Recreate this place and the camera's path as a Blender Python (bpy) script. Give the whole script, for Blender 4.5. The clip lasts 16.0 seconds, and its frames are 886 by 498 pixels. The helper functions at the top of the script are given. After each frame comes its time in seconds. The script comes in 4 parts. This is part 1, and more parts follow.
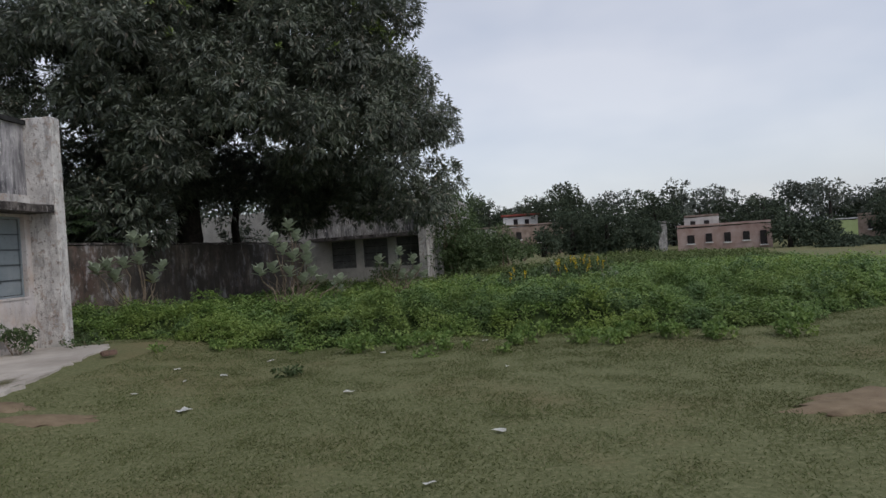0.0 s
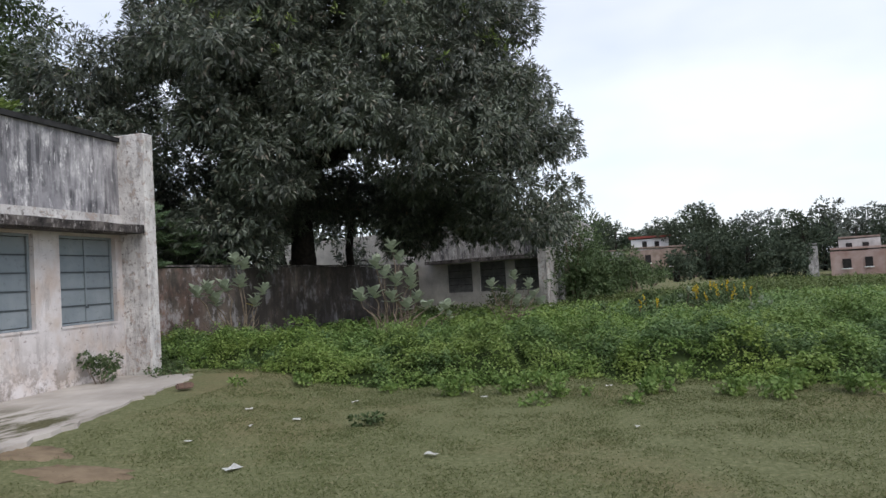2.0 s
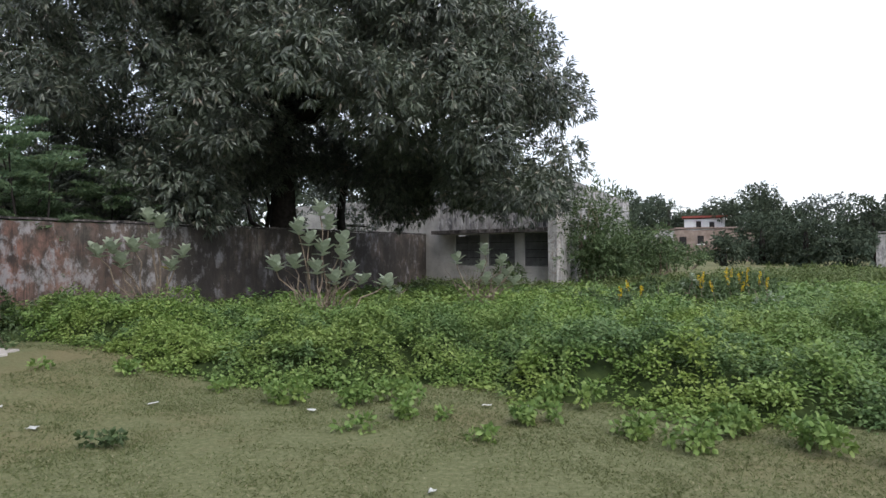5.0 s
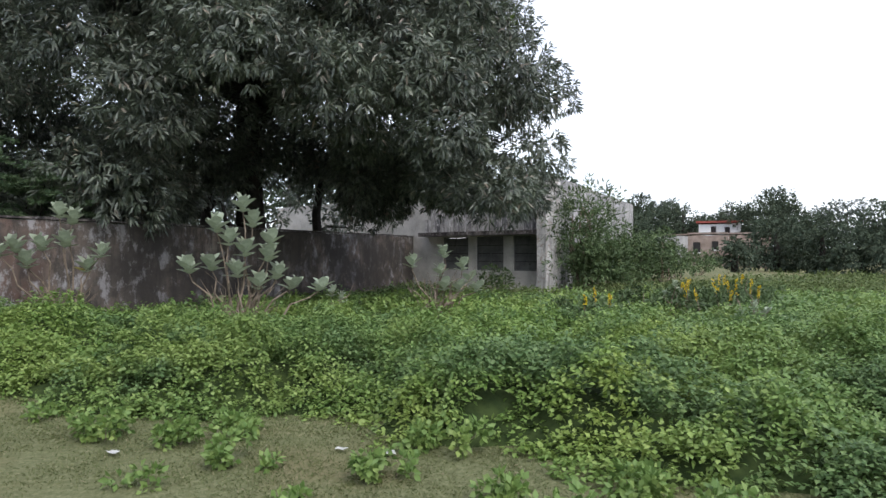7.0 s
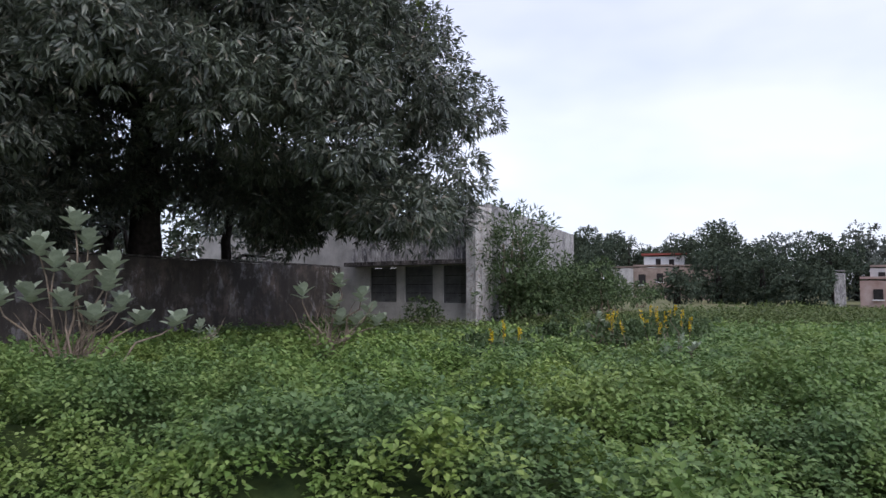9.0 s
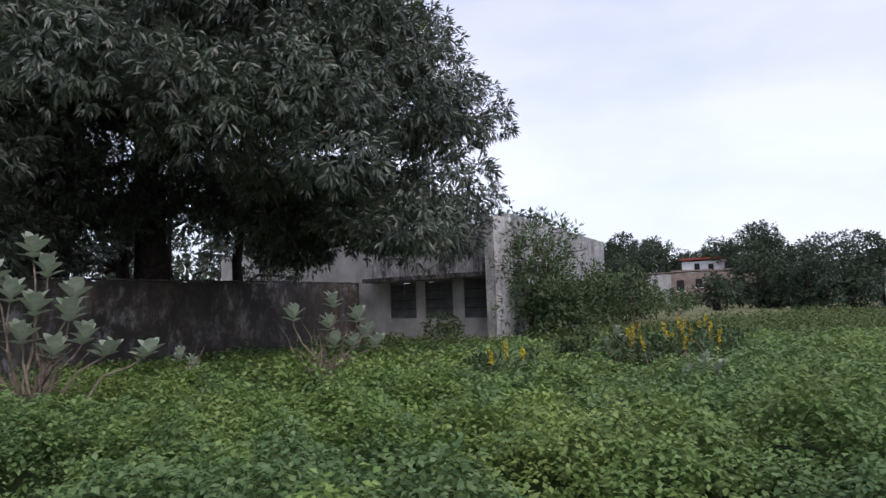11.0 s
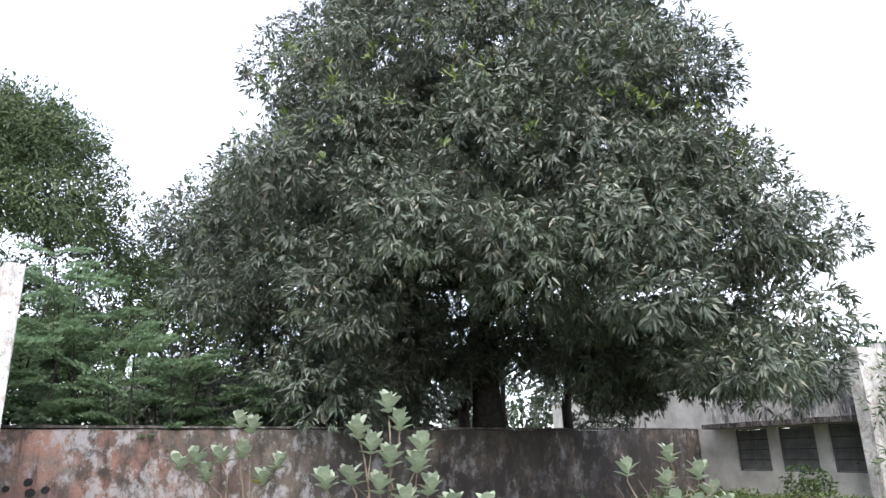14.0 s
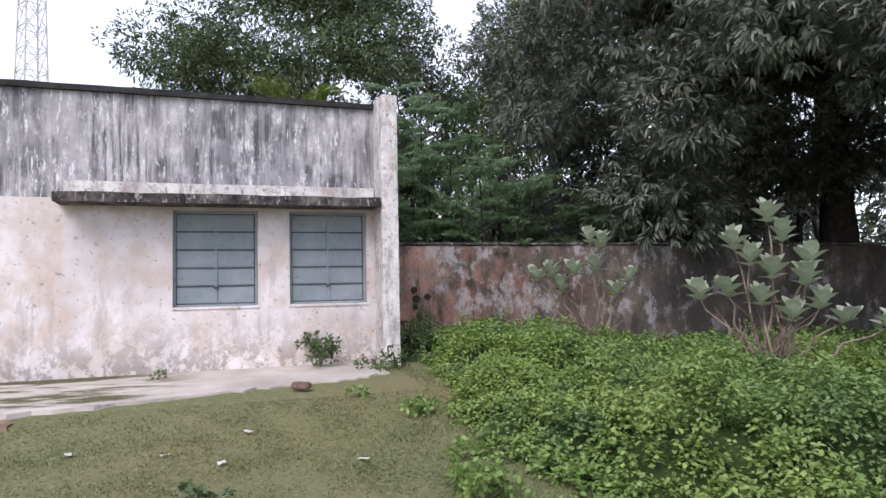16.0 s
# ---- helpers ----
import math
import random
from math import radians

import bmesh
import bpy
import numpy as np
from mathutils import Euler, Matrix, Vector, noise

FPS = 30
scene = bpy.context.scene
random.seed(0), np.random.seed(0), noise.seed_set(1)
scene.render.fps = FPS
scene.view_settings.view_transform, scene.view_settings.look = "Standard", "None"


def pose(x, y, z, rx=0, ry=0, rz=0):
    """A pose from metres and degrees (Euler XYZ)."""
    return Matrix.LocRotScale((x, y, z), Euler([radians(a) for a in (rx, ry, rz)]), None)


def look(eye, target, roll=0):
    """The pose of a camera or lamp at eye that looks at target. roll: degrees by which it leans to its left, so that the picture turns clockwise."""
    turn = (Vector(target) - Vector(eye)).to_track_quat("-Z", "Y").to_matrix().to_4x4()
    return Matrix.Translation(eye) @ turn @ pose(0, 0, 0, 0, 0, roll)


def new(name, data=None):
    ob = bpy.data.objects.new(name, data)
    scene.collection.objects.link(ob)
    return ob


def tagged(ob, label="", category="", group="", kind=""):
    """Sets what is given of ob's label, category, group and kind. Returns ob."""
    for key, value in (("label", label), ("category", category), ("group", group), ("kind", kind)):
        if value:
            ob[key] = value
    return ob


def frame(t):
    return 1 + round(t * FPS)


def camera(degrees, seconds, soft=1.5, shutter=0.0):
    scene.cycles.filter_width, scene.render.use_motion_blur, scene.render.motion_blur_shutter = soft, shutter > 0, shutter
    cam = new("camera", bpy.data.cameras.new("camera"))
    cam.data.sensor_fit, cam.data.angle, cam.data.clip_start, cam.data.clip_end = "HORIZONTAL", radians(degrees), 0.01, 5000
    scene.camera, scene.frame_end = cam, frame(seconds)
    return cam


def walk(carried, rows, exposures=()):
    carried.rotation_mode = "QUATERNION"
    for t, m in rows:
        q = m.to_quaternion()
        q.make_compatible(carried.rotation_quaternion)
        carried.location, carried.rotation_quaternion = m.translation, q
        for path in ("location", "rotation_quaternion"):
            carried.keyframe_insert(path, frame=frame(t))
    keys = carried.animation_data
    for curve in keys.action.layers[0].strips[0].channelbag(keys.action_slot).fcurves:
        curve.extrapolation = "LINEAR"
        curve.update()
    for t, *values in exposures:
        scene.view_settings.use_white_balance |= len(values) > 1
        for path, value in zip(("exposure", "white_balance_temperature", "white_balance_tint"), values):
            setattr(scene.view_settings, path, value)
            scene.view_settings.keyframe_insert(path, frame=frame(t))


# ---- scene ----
cam = camera(66.6, 16.0)
PATH = [
    (0, (-1.534, -2.303, 1.442), (-1.136, -0.343, 1.429), -3.8),
    (0.5, (-1.505, -2.001, 1.45), (-1.396, -0.005, 1.502), -3.9),
    (1, (-1.505, -1.633, 1.419), (-1.474, 0.367, 1.441), -3.4),
    (1.5, (-1.358, -1.262, 1.404), (-1.352, 0.735, 1.514), -4.7),
    (2, (-1.119, -0.894, 1.443), (-1.079, 1.104, 1.521), -3.5),
    (2.2, (-0.982, -0.777, 1.46), (-1.001, 1.223, 1.472), -3.1),
    (2.5, (-0.826, -0.585, 1.457), (-0.706, 1.411, 1.425), -1.5),
    (3, (-0.407, -0.291, 1.442), (-0.521, 1.705, 1.402), -2.3),
    (3.5, (0.009, 0.106, 1.406), (0.005, 2.105, 1.329), 0.0),
    (4, (0.31, 0.498, 1.449), (0.209, 2.495, 1.477), 0.7),
    (4.5, (0.62, 0.86, 1.43), (0.505, 2.857, 1.423), -0.4),
    (7, (2.015, 2.616, 1.357), (1.831, 4.608, 1.364), -0.2),
    (7.5, (2.243, 3.014, 1.351), (2.094, 5.009, 1.35), -0.1),
    (8, (2.429, 3.461, 1.344), (2.196, 5.447, 1.396), 2.0),
    (8.5, (2.626, 3.867, 1.314), (2.496, 5.862, 1.375), 2.0),
    (9, (2.823, 4.182, 1.271), (2.777, 6.178, 1.376), -0.3),
    (11.5, (3.381, 5.104, 1.372), (3.129, 7.082, 1.534), -3.8),
    (12, (3.332, 5.056, 1.427), (2.449, 6.835, 1.666), -3.2),
    (12.5, (3.367, 5.091, 1.446), (2.293, 6.742, 1.793), -1.4),
    (13, (3.417, 5.113, 1.418), (2.221, 6.658, 1.846), -2.2),
    (13.5, (3.442, 5.17, 1.399), (2.298, 6.78, 1.717), -3.8),
    (14, (3.387, 5.137, 1.446), (2.391, 6.773, 2.024), -1.6),
    (14.5, (3.253, 5.107, 1.344), (2.191, 6.766, 1.689), -2.1),
    (15, (3.043, 5.012, 1.349), (1.764, 6.546, 1.465), -2.2),
    (15.5, (2.749, 4.947, 1.384), (1.265, 6.283, 1.5), -4.4),
    (16, (2.421, 4.708, 1.333), (0.78, 5.848, 1.429), -1.1),
]
SKY = 0.70
EXPOSURES = [(0.0, -0.22, 6480, 10), (0.5, 0.02, 6450, 10), (1.5, 0.45, 6420, 10), (2.0, 0.38, 6420, 10), (2.5, 0.6, 6400, 10), (3.0, 0.55, 6400, 10), (3.5, 0.66, 6380, 10), (4.0, 0.45, 6380, 10), (4.5, 0.6, 6380, 10),
             (7.0, 0.9, 6300, 10), (8.0, 0.58, 6200, 10), (8.5, 0.48, 6150, 12), (9.0, 0.34, 6050, 17), (11.5, 0.27, 6150, 17), (12.0, 1.2, 6300, 10), (12.5, 1.55, 6300, 10), (13.0, 1.78, 6350, 10), (14.5, 1.8, 6350, 11), (15.0, 1.78, 6400, 12), (15.5, 1.52, 6400, 14), (16.0, 1.0, 6350, 17)]
walk(cam, [(t, look(eye, target, roll)) for t, eye, target, roll in PATH], EXPOSURES)

# ---- overcast sky and soft sun ----
world = bpy.data.worlds.new("overcast")
scene.world = world
world.use_nodes = True
wn, wl = world.node_tree.nodes, world.node_tree.links
wn.clear()
w_sky = wn.new("ShaderNodeTexSky")
w_sky.sky_type = "NISHITA"
w_sky.sun_disc = False
w_sky.sun_elevation, w_sky.sun_rotation = radians(50), radians(145)
w_sky_bg = wn.new("ShaderNodeBackground")
w_sky_bg.inputs[1].default_value = 0.05
wl.new(w_sky.outputs[0], w_sky_bg.inputs[0])
w_tc = wn.new("ShaderNodeTexCoord")
w_map = wn.new("ShaderNodeMapping")
w_map.inputs["Scale"].default_value = (1.0, 1.0, 2.6)
w_noise = wn.new("ShaderNodeTexNoise")
w_noise.inputs["Scale"].default_value = 1.7
w_noise.inputs["Detail"].default_value = 4
w_ramp = wn.new("ShaderNodeValToRGB")
w_ramp.color_ramp.elements[0].position, w_ramp.color_ramp.elements[0].color = 0.38, (0.62, 0.66, 0.78, 1)
w_ramp.color_ramp.elements[1].position, w_ramp.color_ramp.elements[1].color = 0.66, (0.94, 0.93, 0.98, 1)
w_cloud = wn.new("ShaderNodeBackground")
w_cloud.inputs[1].default_value = SKY
w_add = wn.new("ShaderNodeAddShader")
w_out = wn.new("ShaderNodeOutputWorld")
wl.new(w_tc.outputs["Generated"], w_map.inputs[0])
wl.new(w_map.outputs[0], w_noise.inputs["Vector"])
wl.new(w_noise.outputs[0], w_ramp.inputs[0])
wl.new(w_ramp.outputs[0], w_cloud.inputs[0])
wl.new(w_sky_bg.outputs[0], w_add.inputs[0])
wl.new(w_cloud.outputs[0], w_add.inputs[1])
wl.new(w_add.outputs[0], w_out.inputs[0])

sun_data = bpy.data.lights.new("sun", "SUN")
sun_data.energy, sun_data.angle, sun_data.color = 1.5, radians(40), (1.0, 0.96, 0.9)
sun = new("sun", sun_data)
sun.matrix_world = look((12, -9, 25), (0, 8, 0))


# ---- materials ----
class Shade:
    """A node material with a principled surface and small helpers."""

    def __init__(self, name, rough=0.9, spec=0.3):
        self.m = bpy.data.materials.new(name)
        self.m.use_nodes = True
        self.n, self.l = self.m.node_tree.nodes, self.m.node_tree.links
        self.p = self.n["Principled BSDF"]
        self.p.inputs["Roughness"].default_value = rough
        self.p.inputs["Specular IOR Level"].default_value = spec
        self.tc = self.n.new("ShaderNodeTexCoord")

    def noise(self, scale, detail=4, stretch=(1, 1, 1), rough=0.6, shift=(0, 0, 0)):
        mp = self.n.new("ShaderNodeMapping")
        mp.inputs["Scale"].default_value = stretch
        mp.inputs["Location"].default_value = shift
        nz = self.n.new("ShaderNodeTexNoise")
        nz.inputs["Scale"].default_value, nz.inputs["Detail"].default_value = scale, detail
        nz.inputs["Roughness"].default_value = rough
        self.l.new(self.tc.outputs["Object"], mp.inputs[0])
        self.l.new(mp.outputs[0], nz.inputs["Vector"])
        return nz.outputs[0]

    def ramp(self, fac, *stops):
        r = self.n.new("ShaderNodeValToRGB")
        e = r.color_ramp.elements
        while len(e) < len(stops):
            e.new(0.5)
        for el, (pos, col) in zip(e, stops):
            el.position = pos
            el.color = (*col, 1) if len(col) == 3 else col
        self.l.new(fac, r.inputs[0])
        return r.outputs[0]

    def mask(self, fac, lo, hi):
        return self.ramp(fac, (lo, (0, 0, 0)), (hi, (1, 1, 1)))

    def mix(self, fac, a, b, mode="MIX"):
        x = self.n.new("ShaderNodeMix")
        x.data_type, x.blend_type = "RGBA", mode
        for sock, v in ((x.inputs[0], fac), (x.inputs[6], a), (x.inputs[7], b)):
            if isinstance(v, (int, float)):
                sock.default_value = v
            elif isinstance(v, tuple):
                sock.default_value = (*v, 1)
            else:
                self.l.new(v, sock)
        return x.outputs[2]

    def mult(self, a, b):
        x = self.n.new("ShaderNodeMath")
        x.operation = "MULTIPLY"
        for sock, v in ((x.inputs[0], a), (x.inputs[1], b)):
            if isinstance(v, (int, float)):
                sock.default_value = v
            else:
                self.l.new(v, sock)
        return x.outputs[0]

    def axis(self, which, lo, hi):
        s = self.n.new("ShaderNodeSeparateXYZ")
        self.l.new(self.tc.outputs["Object"], s.inputs[0])
        r = self.n.new("ShaderNodeMapRange")
        r.inputs[1].default_value, r.inputs[2].default_value = lo, hi
        self.l.new(s.outputs[which], r.inputs[0])
        return r.outputs[0]

    def island(self):
        return self.n.new("ShaderNodeNewGeometry").outputs["Random Per Island"]

    def chance(self):
        return self.n.new("ShaderNodeObjectInfo").outputs["Random"]

    def done(self, colour, bump=None, strength=0.3, distance=0.02):
        if isinstance(colour, tuple):
            self.p.inputs["Base Color"].default_value = (*colour, 1)
        else:
            self.l.new(colour, self.p.inputs["Base Color"])
        if bump is not None:
            b = self.n.new("ShaderNodeBump")
            b.inputs["Strength"].default_value, b.inputs["Distance"].default_value = strength, distance
            self.l.new(bump, b.inputs["Height"])
            self.l.new(b.outputs[0], self.p.inputs["Normal"])
        return self.m


def leaf_mat(name, dark, light, odd, rough=0.5, spec=0.4, patch=0.5, through_light=0.25, patch_tint=(0.6, 0.6, 0.55)):
    s = Shade(name, rough, spec)
    c = s.ramp(s.island(), (0.0, dark), (0.86, light), (0.94, light), (1.0, odd))
    c = s.mix(s.mask(s.noise(patch, 3), 0.38, 0.62), s.mix(1.0, c, patch_tint, "MULTIPLY"), c)
    m = s.done(c)
    t = s.n.new("ShaderNodeBsdfTranslucent")
    s.l.new(c, t.inputs[0])
    x = s.n.new("ShaderNodeMixShader")
    x.inputs[0].default_value = through_light
    out = s.n["Material Output"]
    s.l.new(s.p.outputs[0], x.inputs[1])
    s.l.new(t.outputs[0], x.inputs[2])
    s.l.new(x.outputs[0], out.inputs[0])
    return m


def plaster_low():
    s = Shade("old_white_limewash", 0.92, 0.2)
    c = s.ramp(s.noise(1.1, 5), (0.3, (0.50, 0.46, 0.45)), (0.6, (0.68, 0.635, 0.625)), (0.8, (0.75, 0.72, 0.72)))
    c = s.mix(s.mult(s.mask(s.noise(2.3, 6, (1, 1, 0.7)), 0.47, 0.64), 0.65), c, (0.47, 0.36, 0.29))
    c = s.mix(s.mult(s.mask(s.noise(0.8, 7, (1, 1, 0.4), 0.7, (3, 1, 7)), 0.55, 0.66), 0.45), c, (0.36, 0.35, 0.38))
    c = s.mix(s.mult(s.mask(s.noise(1.7, 8, (1, 1, 0.9), 0.72, (4, 7, 1)), 0.53, 0.60), 0.5), c, (0.50, 0.42, 0.36))
    c = s.mix(s.mult(s.mask(s.noise(3.4, 8, (1, 1, 0.18), 0.75, (6, 3, 3)), 0.57, 0.64), 0.45), c, (0.33, 0.30, 0.29))
    splash = s.mult(s.mask(s.noise(6, 8, (1, 1, 0.8), 0.78, (9, 2, 2)), 0.46, 0.53), s.axis(2, 0.95, 0.25))
    c = s.mix(s.mult(splash, 0.8), c, (0.22, 0.19, 0.165))
    chips = s.mask(s.noise(11, 7, rough=0.75), 0.595, 0.62)
    c = s.mix(s.mult(chips, 0.75), c, (0.24, 0.20, 0.18))
    c = s.mix(s.mult(s.mask(s.noise(38, 3), 0.66, 0.74), 0.5), c, (0.30, 0.27, 0.26))
    return s.done(c, s.noise(45, 6), 0.35, 0.012)


def plaster_streaked(name="rain_streaked_parapet", pale=(0.45, 0.43, 0.44), grey=(0.21, 0.205, 0.22)):
    s = Shade(name, 0.95, 0.15)
    c = s.mix(s.mask(s.noise(1.2, 6, (1, 1, 0.8), 0.65), 0.36, 0.64), grey, pale)
    c = s.mix(s.mult(s.mask(s.noise(6, 8, (1, 1, 0.5), 0.75, (1, 6, 2)), 0.50, 0.62), 0.6), c, (0.62, 0.595, 0.60))
    c = s.mix(s.mult(s.mask(s.noise(4.5, 6, (1, 1, 0.16), 0.7), 0.50, 0.62), 0.7), c, (0.13, 0.125, 0.135))
    drip = s.mult(s.mask(s.noise(11, 7, (1, 1, 0.06), 0.72), 0.47, 0.57), s.mask(s.noise(1.4, 4, (1, 1, 1.2), 0.6, (8, 1, 5)), 0.40, 0.56))
    c = s.mix(s.mult(drip, 0.85), c, (0.06, 0.06, 0.066))
    c = s.mix(s.mult(s.mask(s.noise(16, 8, (1, 1, 0.22), 0.8, (5, 2, 3)), 0.56, 0.62), 0.8), c, (0.78, 0.755, 0.75))
    c = s.mix(s.mult(s.mask(s.noise(34, 5), 0.6, 0.68), 0.4), c, (0.14, 0.13, 0.14))
    return s.done(c, s.noise(30, 6), 0.4, 0.015)


def boundary_plaster():
    s = Shade("stained_shaded_plaster", 0.95, 0.15)
    c = s.ramp(s.noise(0.75, 6, (1, 1, 0.8), 0.65), (0.30, (0.04, 0.035, 0.032)), (0.46, (0.10, 0.085, 0.074)), (0.58, (0.17, 0.135, 0.112)), (0.72, (0.24, 0.215, 0.19)))
    c = s.mix(s.mult(s.mult(s.mask(s.noise(1.3, 6, (1, 1, 0.8), 0.65, (1, 1, 2)), 0.40, 0.58), s.axis(0, 4.6, 1.2)), 0.85), c, (0.37, 0.19, 0.145))
    c = s.mix(s.mult(s.mask(s.noise(2.4, 8, (1, 1, 0.65), 0.76, (7, 1, 1)), 0.50, 0.60), 0.75), c, (0.05, 0.045, 0.04))
    c = s.mix(s.mult(s.mask(s.noise(14, 6), 0.6, 0.68), 0.6), c, (0.08, 0.07, 0.06))
    c = s.mix(s.mult(s.mask(s.noise(5, 7, (1, 1, 0.13), 0.75, (4, 4, 4)), 0.50, 0.60), 0.7), c, (0.045, 0.04, 0.037))
    c = s.mix(s.mult(s.mask(s.noise(1.8, 9, (1, 1, 0.7), 0.76, (2, 9, 4)), 0.52, 0.59), 0.7), c, (0.40, 0.38, 0.385))
    # Blotchy dark mix further along: damp staining plus the mango's shade, painted in.
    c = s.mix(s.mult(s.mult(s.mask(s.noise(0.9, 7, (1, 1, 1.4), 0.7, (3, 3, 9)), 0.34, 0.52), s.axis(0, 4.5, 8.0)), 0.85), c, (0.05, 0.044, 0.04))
    return s.done(c, s.noise(22, 7), 0.6, 0.02)


def simple(name, a, b, scale=3.0, rough=0.9, spec=0.25, fine=40.0, strength=0.3):
    s = Shade(name, rough, spec)
    c = s.ramp(s.noise(scale, 6), (0.3, a), (0.7, b))
    k = tuple(v * 0.55 for v in a)
    c = s.mix(s.mult(s.mask(s.noise(fine * 0.4, 5), 0.58, 0.72), 0.5), c, k)
    return s.done(c, s.noise(fine, 5), strength, 0.01)


def lawn_mat():
    s = Shade("short_worn_grass", 0.95, 0.1)
    g = s.ramp(s.noise(22, 8, rough=0.75), (0.3, (0.083, 0.09, 0.042)), (0.52, (0.138, 0.145, 0.072)), (0.72, (0.235, 0.23, 0.132)))
    dry = s.ramp(s.noise(30, 6), (0.3, (0.12, 0.095, 0.05)), (0.7, (0.24, 0.19, 0.11)))
    c = s.mix(s.mult(s.mask(s.noise(0.42, 6, rough=0.65), 0.50, 0.68), 0.65), g, dry)
    c = s.mix(s.mult(s.mask(s.noise(0.035, 4, shift=(4, 3, 0)), 0.46, 0.6), 0.55), c, (0.15, 0.13, 0.055))
    return s.done(c, s.noise(70, 6), 0.7, 0.02)


M_LOW, M_STREAK, M_BOUND = plaster_low(), plaster_streaked(), boundary_plaster()


def flaking_fin():
    s = Shade("flaking_white_fin", 0.93, 0.2)
    c = s.ramp(s.noise(2.0, 6), (0.32, (0.42, 0.395, 0.385)), (0.6, (0.66, 0.635, 0.615)))
    c = s.mix(s.mult(s.mask(s.noise(5, 8, (1, 1, 0.25), 0.78), 0.50, 0.60), 0.65), c, (0.22, 0.20, 0.195))
    c = s.mix(s.mult(s.mask(s.noise(4, 7, (1, 1, 0.35), 0.75, (2, 5, 3)), 0.54, 0.62), 0.5), c, (0.15, 0.14, 0.14))
    c = s.mix(s.mult(s.mask(s.noise(8, 7, rough=0.75, shift=(3, 3, 3)), 0.55, 0.58), 0.75), c, (0.34, 0.27, 0.23))
    c = s.mix(s.mult(s.mask(s.noise(13, 7, rough=0.75, shift=(1, 8, 3)), 0.58, 0.60), 0.8), c, (0.16, 0.14, 0.13))
    return s.done(c, s.noise(25, 7), 0.7, 0.02)


M_FIN = flaking_fin()
M_BLACK = simple("black_mould_coping", (0.012, 0.012, 0.013), (0.045, 0.045, 0.045), 6)


def ledge_mat():
    s = Shade("mouldy_ledge_concrete", 0.95, 0.15)
    c = s.ramp(s.noise(3.5, 7, rough=0.7), (0.34, (0.015, 0.014, 0.014)), (0.5, (0.06, 0.052, 0.05)), (0.66, (0.17, 0.15, 0.14)))
    c = s.mix(s.mult(s.mask(s.noise(17, 6, (1, 1, 0.35), 0.75), 0.55, 0.62), 0.7), c, (0.38, 0.35, 0.34))
    return s.done(c, s.noise(30, 6), 0.6, 0.015)


M_LEDGE = ledge_mat()
M_SHUT = simple("grey_blue_shutter_paint", (0.17, 0.20, 0.22), (0.25, 0.28, 0.30), 2.2, 0.6, 0.4, 60, 0.12)
M_SHUTD = simple("dark_shutter_rail", (0.045, 0.055, 0.062), (0.09, 0.105, 0.115), 5, 0.6, 0.4)
M_OLDGREY = plaster_streaked("weathered_grey_plaster", (0.42, 0.40, 0.38), (0.22, 0.21, 0.2))
M_OLDWHITE = simple("dull_white_plaster", (0.32, 0.305, 0.29), (0.58, 0.555, 0.53), 1.4)
M_DARKWOOD = simple("old_grey_shutter", (0.075, 0.075, 0.08), (0.15, 0.15, 0.15), 3, 0.8)


def apron_mat():
    s = Shade("worn_concrete", 0.93, 0.2)
    c = s.ramp(s.noise(1.6, 6), (0.3, (0.30, 0.27, 0.24)), (0.7, (0.48, 0.44, 0.40)))
    moss = s.mult(s.mask(s.noise(1.1, 6, (0.5, 1.3, 1), 0.65, (2, 4, 0)), 0.46, 0.52), s.axis(0, -2.4, -3.2))
    c = s.mix(moss, c, s.ramp(s.noise(25, 5), (0.3, (0.05, 0.05, 0.02)), (0.7, (0.12, 0.11, 0.06))))
    return s.done(c, s.noise(30, 6), 0.5, 0.01)


M_CONC = apron_mat()
M_LAWN = lawn_mat()
M_SOIL = simple("bare_reddish_soil", (0.14, 0.105, 0.07), (0.24, 0.185, 0.125), 5, 0.97, 0.1, 50, 0.7)
M_BARK = simple("dark_bark", (0.018, 0.016, 0.014), (0.05, 0.042, 0.037), 8, 0.95, 0.15, 30, 0.8)
M_STEM = simple("dry_pale_stem", (0.11, 0.085, 0.065), (0.29, 0.23, 0.175), 9, 0.9, 0.2)
M_PAPER = simple("scrap_paper", (0.62, 0.62, 0.6), (0.8, 0.8, 0.78), 20, 0.8, 0.2)
M_BRICK = simple("broken_brick", (0.10, 0.07, 0.055), (0.22, 0.14, 0.11), 20)
M_PINK = simple("faded_pink_ruin", (0.27, 0.17, 0.14), (0.46, 0.36, 0.33), 0.6)
M_TAN = simple("bare_tan_wall", (0.16, 0.115, 0.095), (0.34, 0.27, 0.23), 1.1)
M_WHITE = simple("white_house_paint", (0.62, 0.61, 0.6), (0.78, 0.77, 0.76), 0.5)
M_RED = simple("red_roof_edge", (0.22, 0.05, 0.04), (0.33, 0.1, 0.08), 1.0)
M_LIME = simple("lime_green_house_paint", (0.40, 0.50, 0.22), (0.52, 0.60, 0.3), 0.5)
M_HOLE = simple("dark_opening", (0.015, 0.014, 0.014), (0.035, 0.03, 0.03), 3)
M_STEEL = simple("galvanised_steel", (0.36, 0.33, 0.33), (0.52, 0.5, 0.5), 2, 0.5, 0.5)
M_MANGO = leaf_mat("mango_leaf", (0.05, 0.068, 0.046), (0.16, 0.185, 0.128), (0.28, 0.23, 0.17), 0.36, 0.6, 0.7, 0.22, (0.72, 0.70, 0.76))
